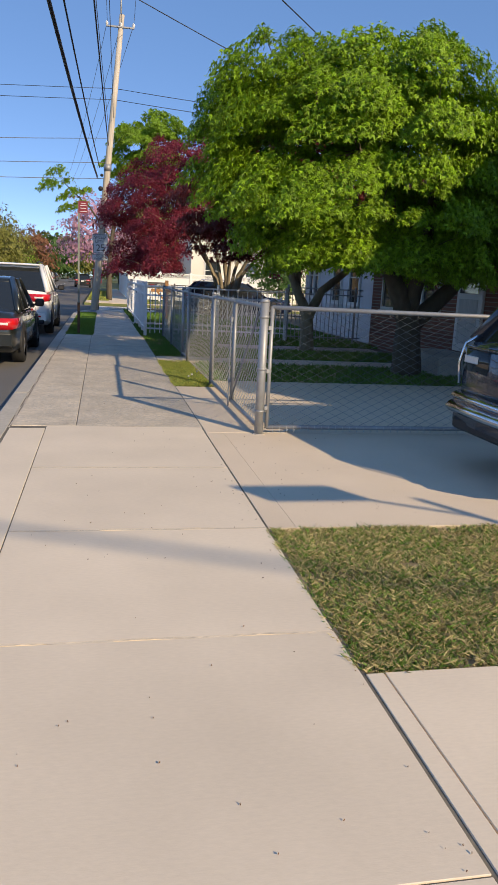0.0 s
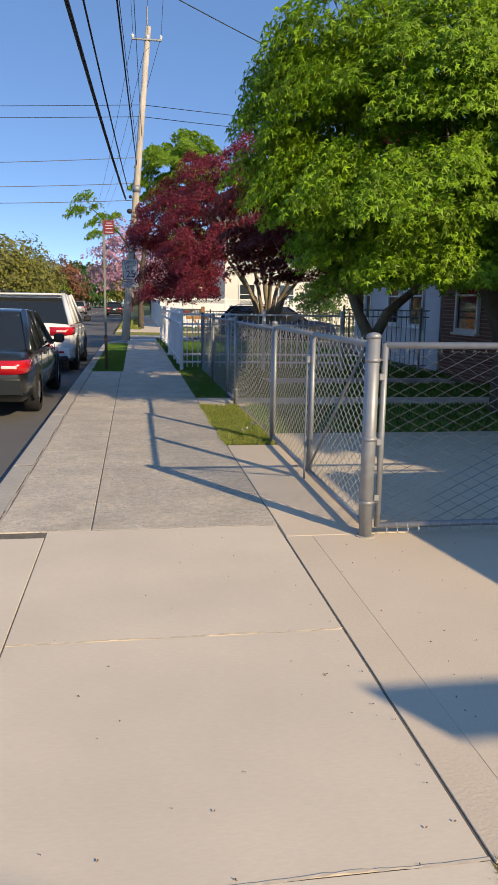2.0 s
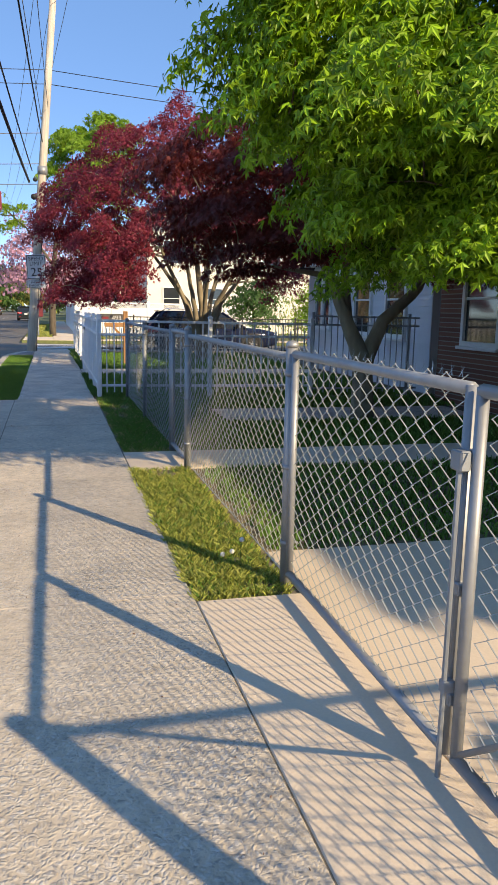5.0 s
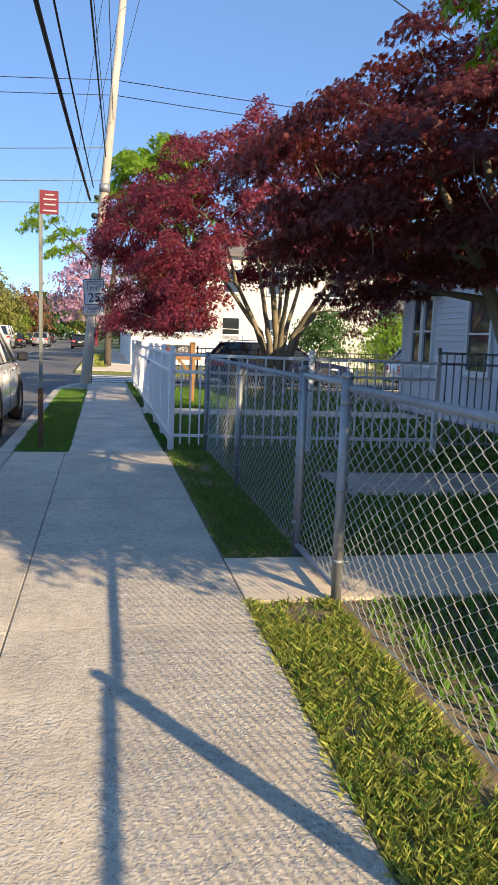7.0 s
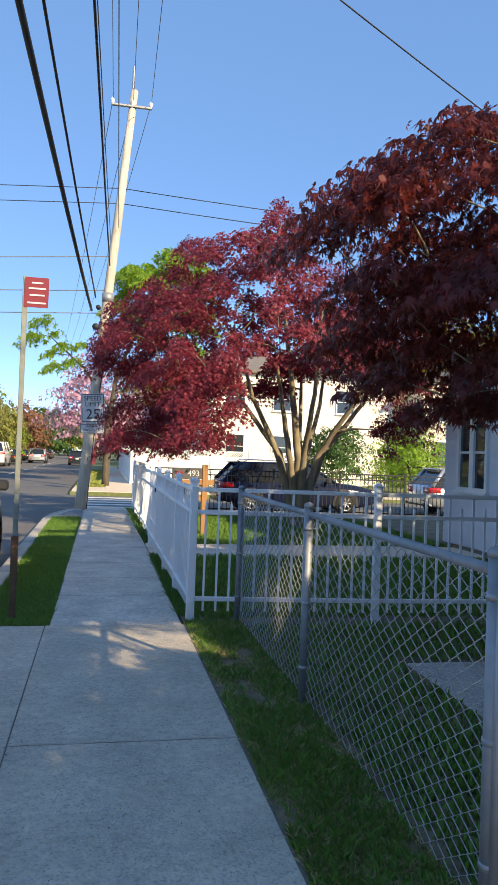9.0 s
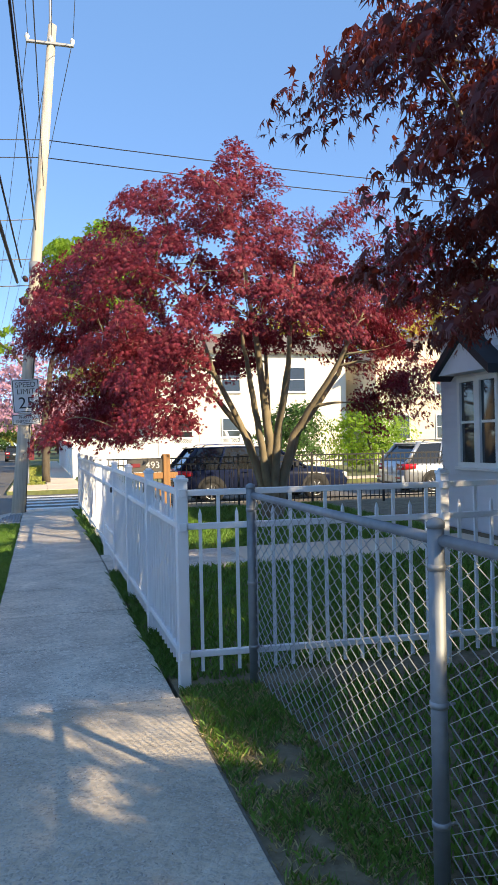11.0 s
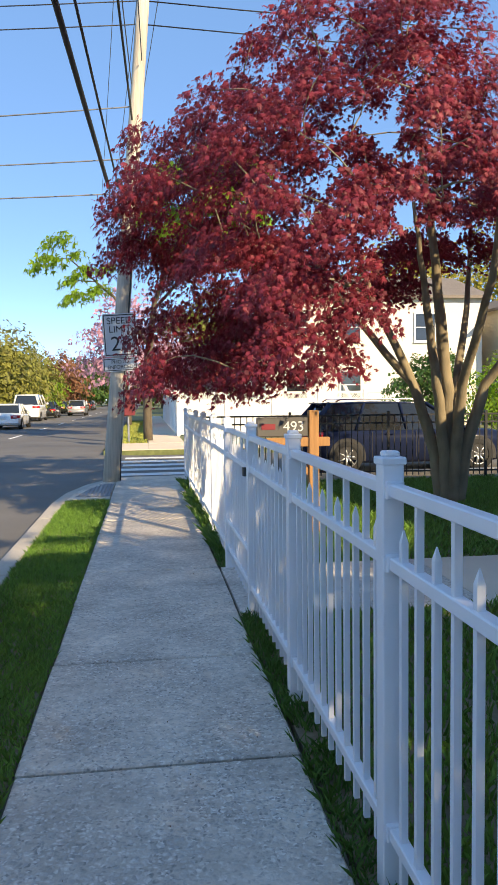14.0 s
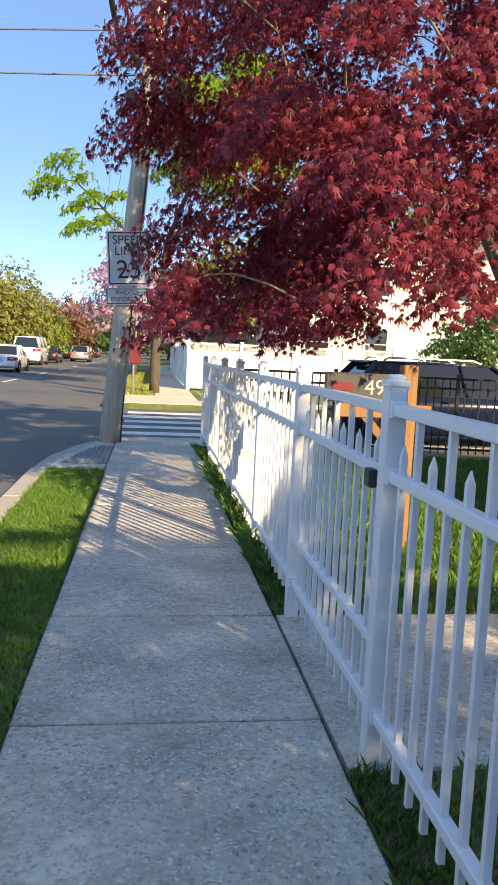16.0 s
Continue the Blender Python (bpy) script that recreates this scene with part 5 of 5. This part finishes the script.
# ---- houses ----
def window_unit(parent, x, z, w, h, y, bars=True):
    f = part("window", frame_bars(w + 0.14, h + 0.14, 0.075, 0.06), TRIM, parent, "white window frame")
    f.location = (x, y, z + h / 2)
    p = part("pane", box((-w / 2, -0.015, -h / 2), (w / 2, -0.005, h / 2)), GLASS, f, "dark glass pane")
    if bars:
        part("mullion", box((-w / 2, -0.035, -0.02), (w / 2, -0.006, 0.02)), TRIM, f)
    part("sill", box((-w / 2 - 0.1, -0.11, -h / 2 - 0.12), (w / 2 + 0.1, 0, -h / 2 - 0.07), 0.006), TRIM, f)


def clapboards(w, h, step=0.11, x0=0.0):
    """Lapped boards over a wall that faces -y."""
    vs, fs = [], []
    n = int(h / step)
    for i in range(n):
        z = i * step
        k = len(vs)
        vs += [(x0, -0.022, z), (x0 + w, -0.022, z), (x0 + w, -0.004, z + step), (x0, -0.004, z + step), (x0, 0, z), (x0 + w, 0, z)]
        fs += [(k, k + 1, k + 2, k + 3), (k + 4, k + 5, k + 1, k)]
    return vs, fs


def house(name, label, at, rz, w, d, h, wall, roof, windows, siding=None, ridge=2.2, ridge_along_x=True, eave=0.35):
    """Walls, gabled roof, windows in the front wall (facing -y); at is the front's left corner."""
    t = thing(name, label, "house", at, "", rz)
    part("wall", box((0, 0, -0.1), (w, d, h)), wall, t)
    if siding:
        vs, fs = clapboards(w, h)
        raw("siding", vs, fs, siding, t, "lapped horizontal boards")
        vs, fs = clapboards(d, h)
        s = raw("siding", vs, fs, siding, t, "lapped horizontal boards")
        s.matrix_local = pose(0, d, 0, 0, 0, -90)
    bm = bmesh.new()
    if ridge_along_x:
        pts = [[(x, -eave, h), (x, d / 2, h + ridge), (x, d + eave, h), (x, d + eave, h - 0.14), (x, d / 2, h + ridge - 0.16), (x, -eave, h - 0.14)] for x in (-eave, w + eave)]
    else:
        pts = [[(-eave, y, h), (w / 2, y, h + ridge), (w + eave, y, h), (w + eave, y, h - 0.14), (w / 2, y, h + ridge - 0.16), (-eave, y, h - 0.14)] for y in (-eave, d + eave)]
    part("roof", loft(pts, bm), roof, t, "shingled gable roof")
    if not ridge_along_x:
        g = bmesh.new()
        tri = [(0, 0.0), (w, 0.0), (w / 2, ridge - 0.1)]
        a = [g.verts.new((x, 0.02, h + z - 0.02)) for x, z in tri]
        b = [g.verts.new((x, 0.2, h + z - 0.02)) for x, z in tri]
        g.faces.new(a)
        g.faces.new(b[::-1])
        for i in range(3):
            g.faces.new((a[i], b[i], b[(i + 1) % 3], a[(i + 1) % 3]))
        bmesh.ops.recalc_face_normals(g, faces=g.faces)
        part("gable", g, siding or wall, t)
    for x, z, ww, hh in windows:
        window_unit(t, x, z, ww, hh, -0.012)
    return t


wh = house("house", "low white sided house with tall paired windows behind the lawn", (9.35, 28.1, 0), -90, 6.6, 8, 3.2, SIDING, ROOF,
           [(0.87, 1.08, 0.42, 1.3), (1.43, 1.08, 0.42, 1.3), (3.6, 1.0, 0.8, 1.35), (5.2, 1.0, 0.8, 1.35)], SIDING, 0.45, False, 0.12)
part("awning_gable", prism([(0.45, 2.5), (1.85, 2.5), (1.15, 3.02)], 0, 0.3), SIDING, wh, "white gable board under the awning").matrix_local = pose(0, -0.02, 0, 90, 0, 0)
for xa, xb in ((0.33, 1.17), (1.97, 1.13)):
    part("awning", loft([[(xa, -0.40, 2.42), (xa, -0.02, 2.42), (xa, -0.02, 2.56), (xa, -0.40, 2.56)], [(xb, -0.40, 3.02), (xb, -0.02, 3.02), (xb, -0.02, 3.18), (xb, -0.40, 3.18)]]), TRIM_DARK, wh, "dark sloping awning board")
bh = house("house", "red brick house in deep shade behind the trees", (9.0, 20.6, 0), -90, 8.6, 8, 3.5, BRICK, ROOF,
           [(1.3, 1.0, 0.9, 1.3), (3.45, 1.05, 0.75, 1.35), (7.4, 1.0, 0.9, 1.3)], None, 2.2, True)
d = part("door", box((4.62, -0.06, 0.35), (5.57, 0.0, 2.52), 0.01), TRIM, bh, "white storm door")
part("glass", box((4.75, -0.072, 1.4), (5.44, -0.06, 2.4)), GLASS, d)
part("lower_panel", box((4.75, -0.072, 0.5), (5.44, -0.06, 1.3)), CURTAIN, d)
part("step", box((4.2, -0.9, -0.05), (5.9, 0.0, 0.33), 0.02), CURB, bh, "concrete doorstep")
house("house", "red brick house beside the driveway", (10.6, 11.4, 0), -90, 8.9, 8, 5.9, BRICK, ROOF,
      [(1.6, 1.0, 0.9, 1.3), (5.2, 1.0, 0.9, 1.3), (1.6, 3.5, 0.9, 1.2), (5.2, 3.5, 0.9, 1.2)], None, 1.6, True, 0.2)
house("house", "pale stucco house across the side street", (8.6, 56, 0), 0, 11, 9, 6.4, STUCCO, ROOF,
      [(1.5, 1.4, 1.0, 1.3), (4.2, 1.4, 1.0, 1.3), (1.5, 4.2, 1.0, 1.3), (4.2, 4.2, 1.0, 1.3), (8.0, 4.2, 1.0, 1.3)], None, 1.6, True)
house("house", "cream sided house across the side street", (20.5, 54, 0), 0, 10, 9, 5.8, SIDING_CREAM, ROOF,
      [(1.5, 1.4, 1.0, 1.3), (4.2, 1.4, 1.0, 1.3), (1.5, 3.9, 1.0, 1.2), (4.2, 3.9, 1.0, 1.2)], SIDING_CREAM, 2.0, False)
house("house", "cream house with brown roof across the road", (-20.5, 92, 0), 12, 9, 9, 6.2, SIDING_CREAM, ROOF_BROWN,
      [(2, 1.2, 1.2, 1.4), (6, 1.2, 1.2, 1.4), (2, 4.0, 1.2, 1.4), (6, 4.0, 1.2, 1.4)], SIDING_CREAM, 3.0, False)
for k in range(4):
    house("house", "pale house far down the road", (6.8, 72 + 17 * k, 0), 0, 9, 8, 3.2 + 1.2 * (k % 2), STUCCO, ROOF, [(1.6, 1.1, 1.0, 1.2), (5.2, 1.1, 1.0, 1.2)], None, 1.8, k % 2 == 0)
for k in range(4):
    house("house", "pale house on the far side of the road", (-24 - 2 * (k % 2), 112 + 18 * k, 0), 0, 9, 8, 5.2, (SIDING_CREAM, STUCCO)[k % 2], ROOF_BROWN, [(2, 1.2, 1.2, 1.4), (6, 1.2, 1.2, 1.4), (4, 3.4, 1.0, 1.1)], None, 2.4, False)

stoop = thing("front_steps", "tan brick front steps with pale side walls across the side street", "steps", (13.2, 52.0, 0))
for i in range(6):
    part("step", box((-1.0, i * 0.32, -0.05), (1.0, 2.6, 0.19 * (i + 1)), 0.01), BRICK_TAN, stoop)
for s in (-1.15, 1.0):
    part("side_wall", loft([[(s, -0.1, -0.05), (s + 0.15, -0.1, -0.05), (s + 0.15, -0.1, 0.5), (s, -0.1, 0.5)], [(s, 2.6, -0.05), (s + 0.15, 2.6, -0.05), (s + 0.15, 2.6, 2.0), (s, 2.6, 2.0)]]), STUCCO, stoop)

# white vinyl fence with a lattice top across the side street
vf = thing("vinyl_fence", "solid white vinyl fence with a lattice top", "fence", (4.1, 50.0, 0))
for i in range(6):
    x = i * 1.9
    part("post", box((x - 0.065, -0.065, -0.05), (x + 0.065, 0.065, 1.78), 0.008), WHITE_VINYL, vf)
    if i < 5:
        part("panel", box((x + 0.065, -0.02, 0.05), (x + 1.835, 0.02, 1.32)), WHITE_VINYL, vf)
        part("rail", box((x + 0.065, -0.03, 1.32), (x + 1.835, 0.03, 1.42), 0.006), WHITE_VINYL, vf)
        part("rail", box((x + 0.065, -0.03, 1.62), (x + 1.835, 0.03, 1.70), 0.006), WHITE_VINYL, vf)
        bm = bmesh.new()
        k = 0.0
        while k < 1.7:
            for s in (1, -1):
                xa, xb = (k, k + 0.2) if s > 0 else (k + 0.2, k)
                tube([(x + 0.07 + min(xa, 1.76), s * 0.006, 1.42), (x + 0.07 + min(xb, 1.76), s * 0.006, 1.62)], 0.015, 4, bm)
            k += 0.1
        part("lattice", bm, WHITE_VINYL, vf)
vf2 = thing("vinyl_fence", "solid white vinyl fence along the far sidewalk", "fence", (4.1, 50.0, 0))
for i in range(12):
    part("panel", box((-0.02, i * 1.9 + 0.065, 0.05), (0.02, i * 1.9 + 1.835, 1.62)), WHITE_VINYL, vf2)
    part("post", box((-0.065, i * 1.9 + 1.835, -0.05), (0.065, i * 1.9 + 1.965, 1.78), 0.008), WHITE_VINYL, vf2)

# far trees and shrubs
simple_tree("small_tree", "small dark green tree across the side street", 12.4, 45.0, 3.0, 1.2, LEAF_DEEP, 61, 0.13, 60, 70)
simple_tree("shrub", "light yellow green weeping shrub across the side street", 17.0, 47.5, 3.1, 1.7, LEAF_STREET, 62, 0.13, 70, 80, 0.5)
simple_tree("blossom_tree", "pink blossoming street tree down the road", 1.9, 62, 7.2, 2.6, LEAF_PINK, 63, 0.22, 60, 60)
simple_tree("blossom_tree", "pink blossoming street tree down the road", 4.8, 66, 5.4, 2.4, LEAF_PINK, 64, 0.22, 45, 50)
simple_tree("tree", "olive green spring tree across the road", -10.2, 84, 7.4, 4.2, LEAF_OLIVE, 65, 0.32, 90, 90, 0.5)
simple_tree("tree", "olive green spring tree across the road", -16.5, 78, 8.0, 4.6, LEAF_OLIVE, 66, 0.32, 90, 90, 0.5)
simple_tree("tree", "olive green spring tree across the road", -9.8, 98, 7.0, 3.8, LEAF_OLIVE, 67, 0.32, 80, 80, 0.5)
simple_tree("tree", "bright green young tree across the road", -8.2, 106, 4.6, 2.2, LEAF_STREET, 68, 0.28, 40, 60, 0.5)
simple_tree("tree", "bronze leaved tree across the road", -8.4, 122, 8.0, 3.6, LEAF_BRONZE, 69, 0.4, 60, 60, 0.5)
simple_tree("tree", "dark green tree far down the road", -6.5, 150, 9.0, 4.5, LEAF_DEEP, 70, 0.5, 60, 60, 0.5)
simple_tree("tree", "green tree far down the road", 5.5, 140, 9.0, 4.0, LEAF_OLIVE, 71, 0.5, 60, 60, 0.5)
for k in range(9):
    simple_tree("tree", "hazy spring tree at the end of the road", -30 + 8 * k, 200 + 9 * (k % 3), 11, 6.5, (LEAF_OLIVE, LEAF_DEEP, LEAF_BRONZE)[k % 3], 80 + k, 0.9, 50, 45, 0.5, group="far trees")
for k in range(6):
    simple_tree("tree", "spring tree behind the far houses", 8 + 8 * k, 74 + 4 * (k % 2), 9, 4.2, (LEAF_OLIVE, LEAF_STREET)[k % 2], 95 + k, 0.5, 50, 50, 0.5, group="trees behind houses")

for x, y, h in ((27.0, 66, 12.5), (33.0, 64, 13.5), (20.5, 70, 12.0)):
    simple_tree("tree", "tall yellow green spring tree behind the far houses", x, y, h, 4.6, LEAF_YELLOW, int(x * 7), 0.32, 70, 90, 0.55, group="trees behind houses")

# weeds along the foot of the white fence
grass("weeds", [(3.44, 27.6, 3.66, 28.4), (3.44, 28.9, 3.70, 30.0), (3.44, 30.6, 3.68, 31.6), (3.44, 32.3, 3.66, 33.2)], 2600, 0.15, WEED, "leafy weeds at the foot of the white fence", 0.9, 0.010, clump=0.24)

# board on a bracket beside the lot, which shades the driveway
br = thing("bracket_sign", "plain hanging board on a steel bracket beside the walkway", "sign", (7.7, 2.5, 0))
part("post", tube([(0, 0, -0.02), (0, 0, 2.95)], 0.035, 10), GALV_DULL, br, "", True)
part("arm", tube([(0, 0, 2.72), (-0.85, 0.55, 2.72)], 0.018, 8), GALV_DULL, br, "", True)
bd = part("board", box((-0.36, -0.012, 2.50), (0.36, 0.012, 2.72), 0.005), SIGN_WHITE, br)
bd.location = (-1.15, 0.75, 0)

# small debris on the slabs
rng = np.random.default_rng(77)
vs, fs = [], []
for k in range(420):
    x, y = rng.uniform(2.0, 3.42), rng.uniform(2.5, 30.5)
    if k % 4 == 0:
        x = 3.42 - abs(rng.normal(0, 0.06))
    if k % 9 == 0:
        x, y = rng.uniform(3.6, 4.6), rng.uniform(7.1, 9.6)
    a, L, w = rng.uniform(0, 6.283), rng.uniform(0.002, 0.0055), rng.uniform(0.001, 0.0025)
    ca, sa = math.cos(a), math.sin(a)
    i = len(vs)
    vs += [(x - ca * L, y - sa * L, 0.004), (x - sa * w, y + ca * w, 0.004), (x + ca * L, y + sa * L, 0.007), (x + sa * w, y - ca * w, 0.004), (x, y, 0.010)]
    fs += [(i, i + 1, i + 4), (i + 1, i + 2, i + 4), (i + 2, i + 3, i + 4), (i + 3, i, i + 4)]
tagged(raw("leaf_litter", vs, fs, RUST), "tiny brown leaf bits and grit on the sidewalk", "debris", kind="stuff")

# dandelion clocks in the grass strip
for x, y, h in ((3.70, 13.15, 0.13), (3.78, 13.25, 0.16), (3.66, 13.2, 0.10)):
    dn = thing("dandelion", "grey dandelion seed head on a thin stem", "weed", (x, y, -0.02), "dandelions")
    part("stem", tube([(0, 0, 0), (0.004, 0.003, h * 0.6), (0.01, 0.0, h)], 0.0016, 5), WEED, dn)
    bm = bmesh.new()
    bmesh.ops.create_icosphere(bm, subdivisions=2, radius=0.014, matrix=Matrix.Translation((0.01, 0, h + 0.01)))
    part("seed_head", bm, CURTAIN, dn, "", True)
